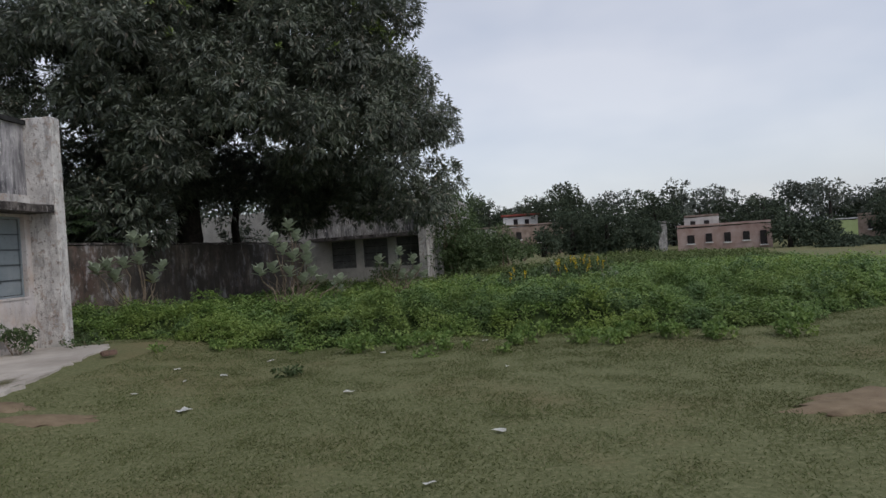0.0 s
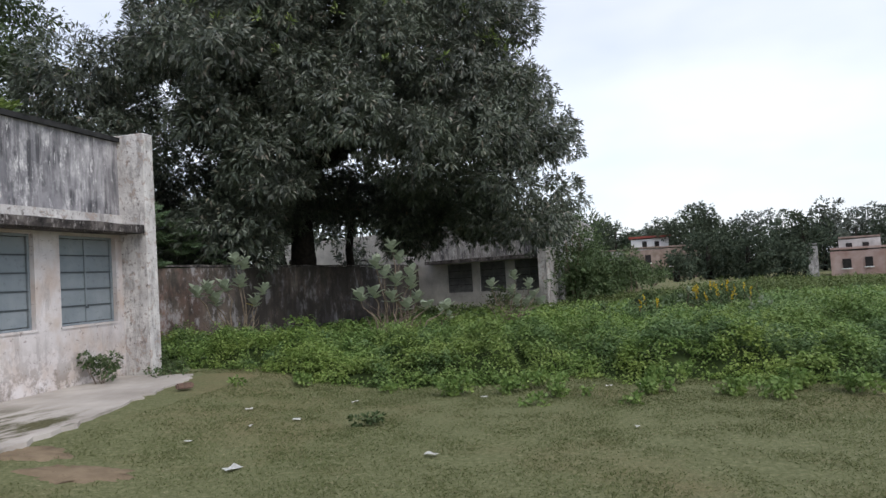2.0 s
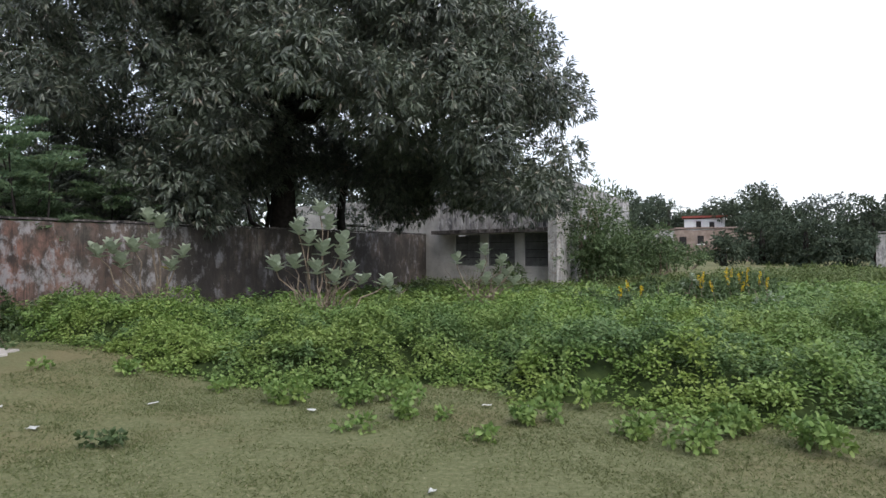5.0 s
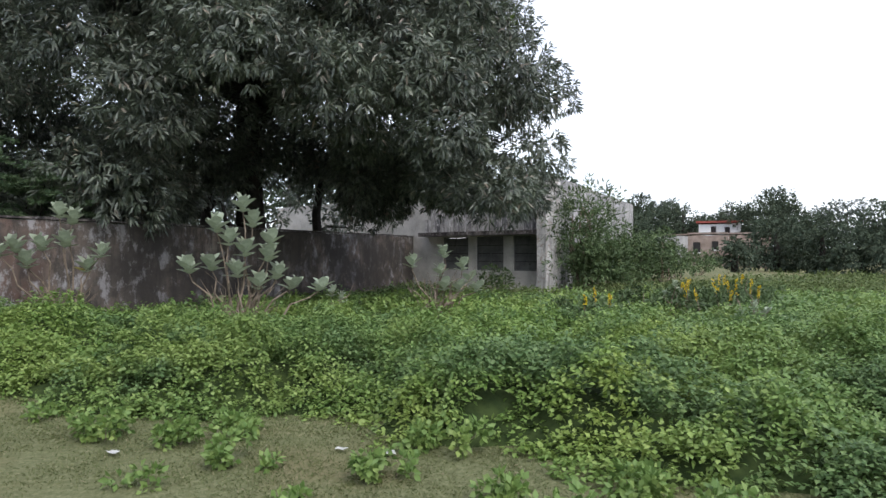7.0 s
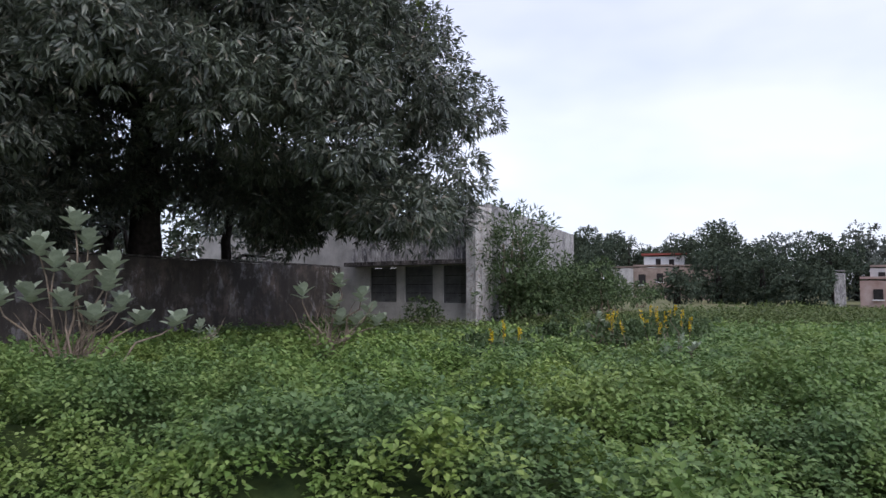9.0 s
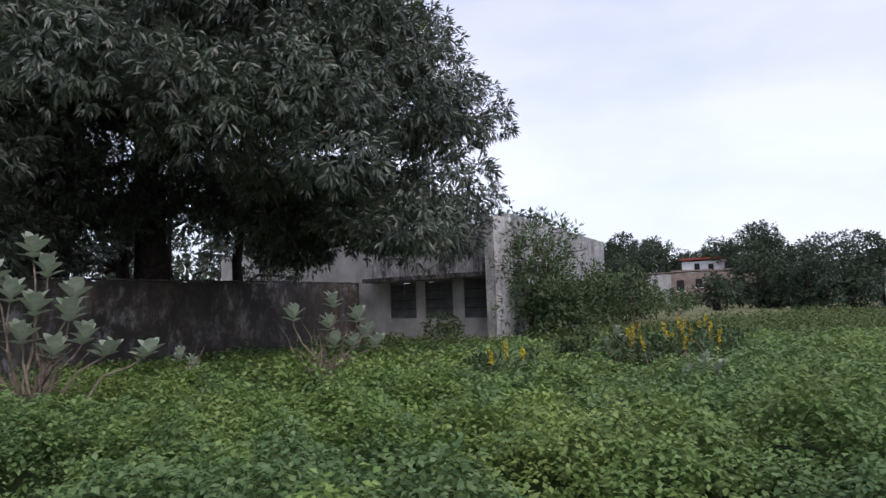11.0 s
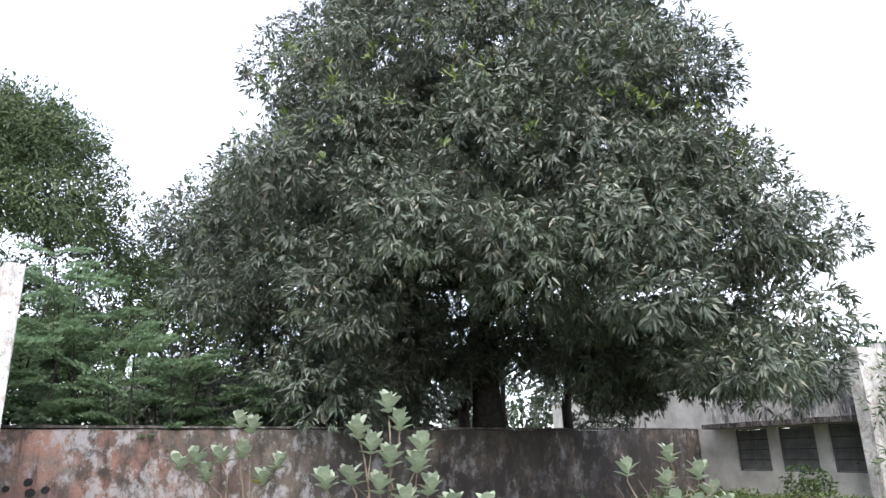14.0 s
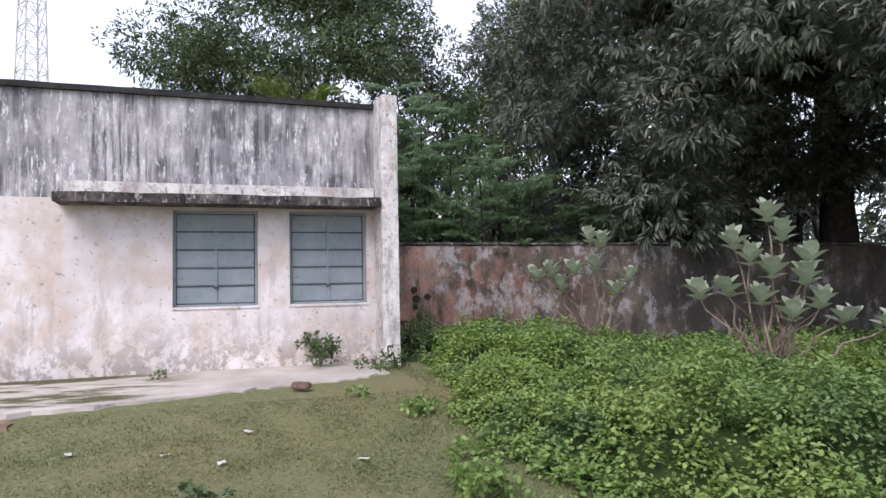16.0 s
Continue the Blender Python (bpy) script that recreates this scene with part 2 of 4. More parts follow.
M_MANGO_NEW = leaf_mat("young_mango_leaf", (0.11, 0.17, 0.03), (0.19, 0.25, 0.06), (0.24, 0.26, 0.09), 0.45, 0.4)
M_TREE = leaf_mat("tree_leaf", (0.045, 0.075, 0.035), (0.115, 0.155, 0.07), (0.18, 0.2, 0.07), 0.6, 0.3)
M_FEATHER = leaf_mat("feathery_leaf", (0.13, 0.21, 0.12), (0.24, 0.335, 0.19), (0.3, 0.39, 0.19), 0.6, 0.3, 0.7, 0.45)


def weed_mat():
    """Leaves of mixed weeds: lime, mid green and bluish patches."""
    s = Shade("weed_leaf", 0.55, 0.35)
    c = s.ramp(s.island(), (0.0, (0.11, 0.19, 0.04)), (0.8, (0.20, 0.295, 0.075)), (1.0, (0.26, 0.34, 0.10)))
    lime = s.ramp(s.island(), (0.0, (0.17, 0.25, 0.05)), (1.0, (0.30, 0.37, 0.10)))
    blue = s.ramp(s.island(), (0.0, (0.08, 0.145, 0.05)), (1.0, (0.165, 0.24, 0.09)))
    c = s.mix(s.mask(s.noise(0.75, 3), 0.46, 0.62), c, lime)
    c = s.mix(s.mask(s.noise(0.9, 3, shift=(7, 3, 1)), 0.53, 0.60), c, blue)
    c = s.mix(s.mult(s.mask(s.noise(0.16, 2, shift=(2, 8, 0)), 0.42, 0.62), 0.6), c, blue)
    m = s.done(c)
    t = s.n.new("ShaderNodeBsdfTranslucent")
    s.l.new(c, t.inputs[0])
    x = s.n.new("ShaderNodeMixShader")
    x.inputs[0].default_value = 0.3
    s.l.new(s.p.outputs[0], x.inputs[1])
    s.l.new(t.outputs[0], x.inputs[2])
    s.l.new(x.outputs[0], s.n["Material Output"].inputs[0])
    return m


M_WEED = weed_mat()
M_FIELD = leaf_mat("field_grass_leaf", (0.075, 0.11, 0.035), (0.145, 0.18, 0.07), (0.19, 0.2, 0.085), 0.7, 0.2, 0.25, 0.25, (0.8, 0.78, 0.7))
# Dark green that paints the shade between weed leaves onto the undersheet.
M_WEEDBED = simple("weed_gap_shade", (0.02, 0.034, 0.012), (0.05, 0.07, 0.022), 9, 0.95, 0.1)
M_BUSH = leaf_mat("bush_leaf", (0.055, 0.09, 0.035), (0.125, 0.18, 0.075), (0.19, 0.22, 0.1), 0.6, 0.3, 1.2)
M_CALO = leaf_mat("milkweed_leaf", (0.32, 0.375, 0.27), (0.46, 0.50, 0.375), (0.5, 0.52, 0.38), 0.65, 0.25, 3.0, 0.2, (0.8, 0.8, 0.8))
M_CALOY = leaf_mat("yellowed_milkweed_leaf", (0.42, 0.36, 0.10), (0.5, 0.44, 0.16), (0.5, 0.42, 0.16), 0.65, 0.25)
M_FLOWER = leaf_mat("yellow_petal", (0.66, 0.47, 0.02), (0.8, 0.62, 0.03), (0.8, 0.66, 0.1), 0.6, 0.2)
M_BLADE = leaf_mat("grass_blade", (0.085, 0.115, 0.04), (0.195, 0.208, 0.096), (0.40, 0.36, 0.24), 0.7, 0.2, 0.5, 0.3, (0.8, 0.78, 0.75))
# Haze is mixed into these far leaf colours, making them lighter and greyer.
M_FARLEAF = leaf_mat("haze_lightened_leaf", (0.055, 0.078, 0.055), (0.105, 0.13, 0.09), (0.12, 0.14, 0.09), 0.8, 0.1, 0.12, 0.1)
M_FARMID = leaf_mat("haze_tinted_leaf", (0.075, 0.095, 0.085), (0.12, 0.14, 0.12), (0.13, 0.15, 0.12), 0.8, 0.1, 0.12, 0.1)
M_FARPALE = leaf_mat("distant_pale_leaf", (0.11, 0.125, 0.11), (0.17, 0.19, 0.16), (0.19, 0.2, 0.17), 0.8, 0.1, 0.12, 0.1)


# ---- mesh helpers ----
def mesh_of(name, bm, material, smooth=False):
    me = bpy.data.meshes.new(name)
    bm.normal_update()
    bm.to_mesh(me)
    bm.free()
    me.materials.append(material)
    if smooth:
        me.shade_smooth()
    return me


def part(name, bm, material, parent, label="", smooth=False):
    ob = new(name, mesh_of(name, bm, material, smooth))
    ob.parent = parent
    if label:
        ob["label"] = label
    return ob


def thing(name, label, category, m=None, group="", kind=""):
    ob = new(name)
    if m is not None:
        ob.matrix_world = m
    return tagged(ob, label, category, group, kind)


def single(name, bm, material, label, category, m=None, kind="", group="", smooth=False):
    ob = new(name, mesh_of(name, bm, material, smooth))
    if m is not None:
        ob.matrix_world = m
    return tagged(ob, label, category, group, kind)


def add_box(bm, lo, hi, bevel=0.0):
    r = bmesh.ops.create_cube(bm, size=1.0)
    vs = r["verts"]
    for v in vs:
        v.co = Vector([lo[i] + (v.co[i] + 0.5) * (hi[i] - lo[i]) for i in range(3)])
    if bevel:
        es = list({e for v in vs for e in v.link_edges})
        bmesh.ops.bevel(bm, geom=es, offset=bevel, segments=2, affect="EDGES")
    return bm


def box(lo, hi, bevel=0.0):
    return add_box(bmesh.new(), lo, hi, bevel)


def worn_wall(x0, x1, y0, y1, z0, z1, step=0.25, amp=0.012, top_amp=0.02):
    """A thick wall slab along x with a slightly uneven face and top."""
    bm = box((x0, y0, z0), (x1, y1, z1))
    for ax, a, b in ((0, x0, x1), (2, z0, z1)):
        k = int((b - a) / step)
        for i in range(1, k):
            co, no = [0, 0, 0], [0, 0, 0]
            co[ax], no[ax] = a + (b - a) * i / k, 1
            bmesh.ops.bisect_plane(bm, geom=bm.verts[:] + bm.edges[:] + bm.faces[:], plane_co=co, plane_no=no)
    for v in bm.verts:
        n = noise.noise(v.co * 1.3) + 0.5 * noise.noise(v.co * 4)
        if v.co.y < (y0 + y1) / 2:
            v.co.y += n * amp
        if v.co.z > z1 - 0.001:
            v.co.z += (noise.noise(v.co * 2.1) + 0.6 * noise.noise(v.co * 6)) * top_amp
    return bm


def tube(bm, pts, radii, seg=7):
    rings = []
    for i, p in enumerate(pts):
        p = Vector(p)
        a = Vector(pts[max(i - 1, 0)])
        b = Vector(pts[min(i + 1, len(pts) - 1)])
        q = (b - a).to_track_quat("Z", "Y")
        rings.append([bm.verts.new(p + q @ Vector((math.cos(k * math.tau / seg) * radii[i], math.sin(k * math.tau / seg) * radii[i], 0))) for k in range(seg)])
    for r0, r1 in zip(rings, rings[1:]):
        for k in range(seg):
            bm.faces.new((r0[k], r0[(k + 1) % seg], r1[(k + 1) % seg], r1[k]))
    bm.faces.new(rings[-1])
    bm.faces.new(list(reversed(rings[0])))
    return bm


def crooked(rng, a, b, n=6, amp=0.1):
    a, b = Vector(a), Vector(b)
    return [a.lerp(b, i / (n - 1)) + (Vector(rng.normal(0, amp, 3)) if 0 < i < n - 1 else Vector()) for i in range(n)]


def unit(v):
    return v / np.maximum(np.linalg.norm(v, axis=1, keepdims=True), 1e-6)


def leaves_mesh(name, base, along, normal, length, width, material, fold=0.18, droop=0.0):
    """Folded leaves of four points each: base, two sides and tip."""
    n = len(base)
    along = unit(along)
    side = unit(np.cross(along, normal))
    up = np.cross(side, along)
    length, width = np.asarray(length).reshape(-1, 1), np.asarray(width).reshape(-1, 1)
    mid = base + along * length * 0.45
    tip = base + along * length
    tip[:, 2:3] -= droop * length
    co = np.empty((n, 4, 3))
    co[:, 0], co[:, 2] = base, tip
    co[:, 1] = mid + side * width * 0.5 + up * width * fold
    co[:, 3] = mid - side * width * 0.5 + up * width * fold
    idx = np.arange(n)[:, None] * 4
    tri = np.concatenate([idx + np.array([[0, 1, 2]]), idx + np.array([[0, 2, 3]])], 1).reshape(-1, 3)
    me = bpy.data.meshes.new(name)
    me.vertices.add(n * 4)
    me.vertices.foreach_set("co", co.reshape(-1))
    me.loops.add(len(tri) * 3)
    me.loops.foreach_set("vertex_index", tri.reshape(-1).astype(np.int32))
    me.polygons.add(len(tri))
    me.polygons.foreach_set("loop_start", np.arange(len(tri), dtype=np.int32) * 3)
    me.update(calc_edges=True)
    me.materials.append(material)
    return me


def rosettes(rng, centres, outward, per, length, width, spread, droop_z=0.35):
    """Leaves in bunches round twig ends. Gives base, along and normal."""
    n = len(centres)
    c = np.repeat(centres, per, 0)
    o = np.repeat(unit(outward), per, 0)
    r = unit(rng.normal(0, 1, (n * per, 3)))
    along = unit(o * 0.55 + r * 0.9 + np.array([0, 0, -droop_z]))
    base = c + r * spread * rng.uniform(0.05, 0.6, (n * per, 1))
    nor = unit(o + rng.normal(0, 0.5, (n * per, 3)) + np.array([0, 0, 0.6]))
    return base, along, nor, length * rng.uniform(0.7, 1.2, n * per), width * rng.uniform(0.8, 1.2, n * per)


def lobe_points(rng, lobes, density, lower=0.6):
    """Points and outward directions on a set of ellipsoid lobes (x, y, z, rx, ry, rz)."""
    ps, os_ = [], []
    for x, y, z, rx, ry, rz in lobes:
        k = int(density * 4 * math.pi * ((rx * ry) ** 1.6 / 3 + (rx * rz) ** 1.6 / 3 + (ry * rz) ** 1.6 / 3) ** (1 / 1.6))
        d = unit(rng.normal(0, 1, (k, 3)))
        d = d[(d[:, 2] > -lower) | (rng.random(k) < 0.35)]
        rad = rng.uniform(0.72, 1.06, (len(d), 1))
        ps.append(np.array([x, y, z]) + d * np.array([rx, ry, rz]) * rad)
        os_.append(d)
    return np.concatenate(ps), np.concatenate(os_)


# ---- the plan ----
A_TURN = 74.2
A_FRAME = pose(-5.2, 9.3, 0, 0, 0, A_TURN)
A_INV = A_FRAME.inverted()
C_FRAME = pose(3.15, 25.42, 0, 0, 0, -37.2)
WALL_Y, WALL_TOP, WALL_LEN = 2.15, 1.93, 20.6


def ground_z(x, y):
    p = A_INV @ Vector((x, y, 0))
    du = max(0.0, p.x - 1.0)
    dy = max(0.0, -p.y - 0.9)
    k = max(0.0, 1 - math.hypot(du, dy) / 3.0)
    f = min(1.0, max(0.0, (x - 9) / 42))
    return 0.24 * k * k * (3 - 2 * k) - 1.35 * f * f * (3 - 2 * f) + 0.025 * noise.noise(Vector((x * 0.35, y * 0.35, 0)))


def edge_y(x):
    """Where the weeds begin ahead of the lawn."""
    return float(np.interp(x, (-5.5, -4.4, -2.7, -0.5, 0.7, 2.1, 3.5, 5.7, 9, 14, 30), (9.5, 9.1, 8.6, 7.75, 7.5, 6.9, 6.3, 6.4, 7.6, 9.2, 20)))


def weed_height(x, y):
    e = y - edge_y(x) + 0.55 * noise.noise(Vector((x * 0.9, y * 0.9, 5))) + 0.25 * noise.noise(Vector((x * 2.7, y * 2.7, 9)))
    right = float(np.interp(y, (4, 8, 13.4, 22, 26.5, 60), (11, 12, 14.2, 18.5, 21.5, 44))) - x + 1.2 * noise.noise(Vector((x * 0.3, y * 0.3, 2)))
    p = A_INV @ Vector((x, y, 0))
    behind = WALL_Y - 0.3 - p.y
    if p.x < 0.25:
        behind = min(behind, -p.y - 0.2)
    q = C_FRAME.inverted() @ Vector((x, y, 0))
    if -20 < q.x < 1.2 and q.y > -0.75:
        return 0.0
    k = min(e, right, behind * 1.5)
    if k <= 0:
        return 0.0
    rise = min(1.0, (k / 0.75)) ** 0.6
    wob = 0.35 * noise.noise(Vector((x * 1.5, y * 1.5, 4)))
    f1 = noise.voronoi(Vector((x * 1.15 + wob, y * 1.15 - wob, 0.5)))[0][0]
    f2 = noise.voronoi(Vector((x * 2.9 - wob, y * 2.9 + wob, 3.5)))[0][0]
    h = 0.05 + 0.50 * max(0.0, 1 - 1.25 * f1) ** 0.8 + 0.17 * max(0.0, 1 - 1.2 * f2) + 0.16 * noise.noise(Vector((x * 0.7, y * 0.7, 1)))
    h *= float(np.interp(y, (9, 14, 20, 30, 60), (1.22, 0.85, 0.6, 0.4, 0.25)))
    return max(0.06, h) * rise


# ---- ground ----
def ground_sheet():
    xs = sorted(set([-600, -300, -150, -80, -50, -30, -20] + [-14 + 0.5 * i for i in range(69)] + [24, 30, 40, 55, 80, 150, 300, 600]))
    ys = sorted(set([-600, -300, -100, -50, -30, -16] + [-10 + 0.5 * i for i in range(71)] + [28, 32, 40, 55, 80, 110, 150, 300, 700]))
    bm = bmesh.new()
    grid = [[bm.verts.new((x, y, ground_z(x, y))) for x in xs] for y in ys]
    for j in range(len(ys) - 1):
        for i in range(len(xs) - 1):
            bm.faces.new((grid[j][i], grid[j][i + 1], grid[j + 1][i + 1], grid[j + 1][i]))
    return single("ground", bm, M_LAWN, "short worn green lawn with dry patches", "ground", kind="structure", smooth=True)


ground_sheet()


def ragged_patch(name, cx, cy, rx, ry, material, label, category, lift=0.012, seed=0, seg=40):
    rng = np.random.default_rng(seed)
    bm = bmesh.new()
    mid = bm.verts.new((cx, cy, ground_z(cx, cy) + lift + 0.012))
    rings = []
    for f in (0.5, 0.85, 1.0):
        ring = []
        for k in range(seg):
            a = k * math.tau / seg
            w = 1 + 0.6 * noise.noise(Vector((math.cos(a) * 2.2 + seed, math.sin(a) * 2.2, 0))) + 0.13 * rng.normal()
            x, y = cx + rx * f * w * math.cos(a), cy + ry * f * w * math.sin(a)
            ring.append(bm.verts.new((x, y, ground_z(x, y) + (lift if f < 1 else -0.01) + (0.015 * rng.random() if f < 1 else 0))))
        rings.append(ring)
    for k in range(seg):
        bm.faces.new((mid, rings[0][k], rings[0][(k + 1) % seg]))
        for r0, r1 in zip(rings, rings[1:]):
            bm.faces.new((r0[k], r1[k], r1[(k + 1) % seg], r0[(k + 1) % seg]))
    return single(name, bm, material, label, category, kind="structure", smooth=True)


ragged_patch("soil_patch", 2.9, 2.2, 0.85, 0.36, M_SOIL, "bare reddish soil showing through the lawn", "soil", seed=3)
for k, (x, y, rx, ry) in enumerate(((-3.9, 4.4, 0.42, 0.2), (-4.6, 4.8, 0.4, 0.2))):
    ragged_patch("soil_patch", x, y, rx, ry, M_SOIL, "bare brown soil worn through the lawn by the apron", "soil", 0.004, 6 + k)


# ---- near building ----
def wall_with_windows(x0, x1, y0, y1, z0, z1, windows, material, parent, name="wall"):
    """Solid pieces round window openings, joined into one wall mesh."""
    bm = bmesh.new()
    zs0, zs1 = windows[0][2], windows[0][3]
    add_box(bm, (x0, y0, z0), (x1, y1, zs0))
    add_box(bm, (x0, y0, zs1), (x1, y1, z1))
    edges = [x0] + [v for w in windows for v in w[:2]] + [x1]
    for a, b in zip(edges[::2], edges[1::2]):
        add_box(bm, (a, y0, zs0), (b, y1, zs1))
    bmesh.ops.remove_doubles(bm, verts=bm.verts[:], dist=0.0005)
    return part(name, bm, material, parent)


def shutter_window(parent, x0, x1, z0, z1, y, mat_leaf, mat_rail, rows=5):
    """A closed steel shutter of two leaves in panels between rails."""
    w = new("window")
    w.parent = parent
    w.location = (x0, y, z0)
    W, H = x1 - x0, z1 - z0
    bm = bmesh.new()
    for lo, hi in (((0, 0, 0), (0.035, 0.06, H)), ((W - 0.035, 0, 0), (W, 0.06, H)), ((0.035, 0, H - 0.035), (W - 0.035, 0.06, H)), ((0.035, 0, 0), (W - 0.035, 0.06, 0.03))):
        add_box(bm, lo, hi, 0.004)
    part("window_frame", bm, mat_leaf, w)
    half = (W - 0.07) / 2
    for s in range(2):
        xa = 0.035 + s * half
        for r in range(rows):
            za = 0.03 + r * (H - 0.065) / rows
            zb = 0.03 + (r + 1) * (H - 0.065) / rows
            part("panel", box((xa + 0.008, 0.022, za + 0.008), (xa + half - 0.008, 0.05, zb - 0.008), 0.006), mat_leaf, w)
    bm = bmesh.new()
    for r in range(1, rows):
        za = 0.03 + r * (H - 0.065) / rows
        add_box(bm, (0.035, 0.008, za - 0.009), (W - 0.035, 0.03, za + 0.009), 0.003)
    part("rail", bm, mat_rail, w)
    part("meeting_stile", box((W / 2 - 0.014, 0.0, 0.03), (W / 2 + 0.014, 0.028, H - 0.035), 0.004), mat_leaf, w)
    part("bolt", box((W / 2 - 0.03, -0.012, 0.22), (W / 2 + 0.03, 0.0, 0.25), 0.004), mat_rail, w)
    return w


def near_building():
    b = thing("school_building", "white limewashed building with rain-streaked grey parapet and shuttered windows", "building", A_FRAME, kind="structure")
    wins = [(-2.80, -1.77, 1.07, 2.29), (-1.37, -0.34, 1.07, 2.29)]
    wall_with_windows(-16, -0.2, 0.45, 0.68, -0.1, 2.42, wins, M_LOW, b, "front_wall")
    part("parapet", worn_wall(-16, -0.2, 0.455, 0.68, 2.42, 3.72, 0.3, 0.008, 0.0), M_STREAK, b, "grey plaster with black and white rain streaks")
    part("coping", worn_wall(-16, -0.2, 0.40, 0.74, 3.72, 3.79, 0.2, 0.012, 0.014), M_BLACK, b, "black mouldy coping")
    fin = worn_wall(-0.22, 0.0, 0.0, 0.70, -0.1, 3.82, 0.2, 0.012, 0.012)
    bmesh.ops.bevel(fin, geom=[e for e in fin.edges if len(e.link_faces) == 2 and e.calc_face_angle(0) > 1.0], offset=0.012, segments=1, affect="EDGES")
    part("corner_fin", fin, M_FIN, b, "projecting corner fin with flaking whitewash")
    part("lintel_band", worn_wall(-4.0, -0.24, 0.40, 0.455, 2.45, 2.62, 0.3, 0.006, 0.008), M_FIN, b, "pale plaster band above the ledge")
    part("ledge", worn_wall(-4.05, -0.24, 0.02, 0.45, 2.33, 2.445, 0.18, 0.014, 0.012), M_LEDGE, b, "mouldy concrete sun ledge")
    part("side_wall", box((-0.2, 0.70, -0.1), (-0.005, 9.0, 3.7)), M_OLDGREY, b)
    part("back_wall", box((-16, 9.0, -0.1), (-0.2, 9.2, 3.7)), M_OLDGREY, b)
    part("end_wall", box((-16.2, 0.46, -0.1), (-16, 9.2, 3.7)), M_OLDGREY, b)
    part("roof", box((-16, 0.68, 3.1), (-0.2, 9.0, 3.25)), M_LEDGE, b)
    for x0, x1, z0, z1 in wins:
        shutter_window(b, x0, x1, z0, z1, 0.52, M_SHUT, M_SHUTD)
        part("sill", box((x0 - 0.02, 0.435, z0 - 0.035), (x1 + 0.02, 0.52, z0 - 0.002), 0.006), M_LOW, b)
    return b


near_building()


def apron():
    bm = bmesh.new()
    rng = np.random.default_rng(4)
    front = [(-0.35, -0.75), (-0.8, -1.0), (-1.5, -1.15), (-2.3, -1.3), (-3.2, -1.55), (-4.2, -1.7), (-5.4, -1.75), (-7, -1.6), (-9, -1.7), (-12, -1.6), (-15.5, -1.6)]
    fine = []
    for (x0, y0), (x1, y1) in zip(front, front[1:]):
        for k in range(6):
            fine.append((x0 + (x1 - x0) * k / 6, y0 + (y1 - y0) * k / 6 + rng.normal(0, 0.03)))
    top, low, back = [], [], []
    for x, y in fine:
        w = A_FRAME @ Vector((x, y, 0))
        g = ground_z(w.x, w.y)
        top.append(bm.verts.new((x, y, max(0.25, g + 0.02))))
        low.append(bm.verts.new((x, y - 0.02, g - 0.1)))
        back.append(bm.verts.new((x, 0.45, 0.27)))
    for i in range(len(fine) - 1):
        bm.faces.new((top[i], back[i], back[i + 1], top[i + 1]))
        bm.faces.new((low[i], top[i], top[i + 1], low[i + 1]))
    return single("apron", bm, M_CONC, "worn concrete apron along the foot of the building", "pavement", A_FRAME, "structure")


apron()


# ---- boundary wall ----
def boundary_wall():
    b = thing("boundary_wall", "stained brown and pink plastered boundary wall, tree shade painted along its far stretch", "wall", A_FRAME, kind="structure")
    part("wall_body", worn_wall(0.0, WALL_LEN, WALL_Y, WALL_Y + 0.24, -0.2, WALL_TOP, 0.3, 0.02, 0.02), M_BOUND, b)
    part("coping", worn_wall(0.0, WALL_LEN, WALL_Y - 0.02, WALL_Y + 0.26, WALL_TOP + 0.022, WALL_TOP + 0.06, 0.25, 0.012, 0.018), M_LEDGE, b)
    # Flat near-black discs before the wall face paint the shade inside dents.
    for k, (x, z) in enumerate(((0.55, 1.12), (0.82, 1.2), (0.86, 1.05), (0.84, 0.92), (1.05, 1.08), (0.35, 1.25))):
        bm = bmesh.new()
        bmesh.ops.create_circle(bm, cap_ends=True, radius=0.045 + 0.01 * (k % 3), segments=9)
        for v in bm.verts:
            v.co = Vector((x + v.co.x * 1.1, WALL_Y - 0.03, z + v.co.y))
        part("hole", bm, M_HOLE, b, "flat dark disc for a dent in the plaster, its shade put into the colour")
    return b


boundary_wall()


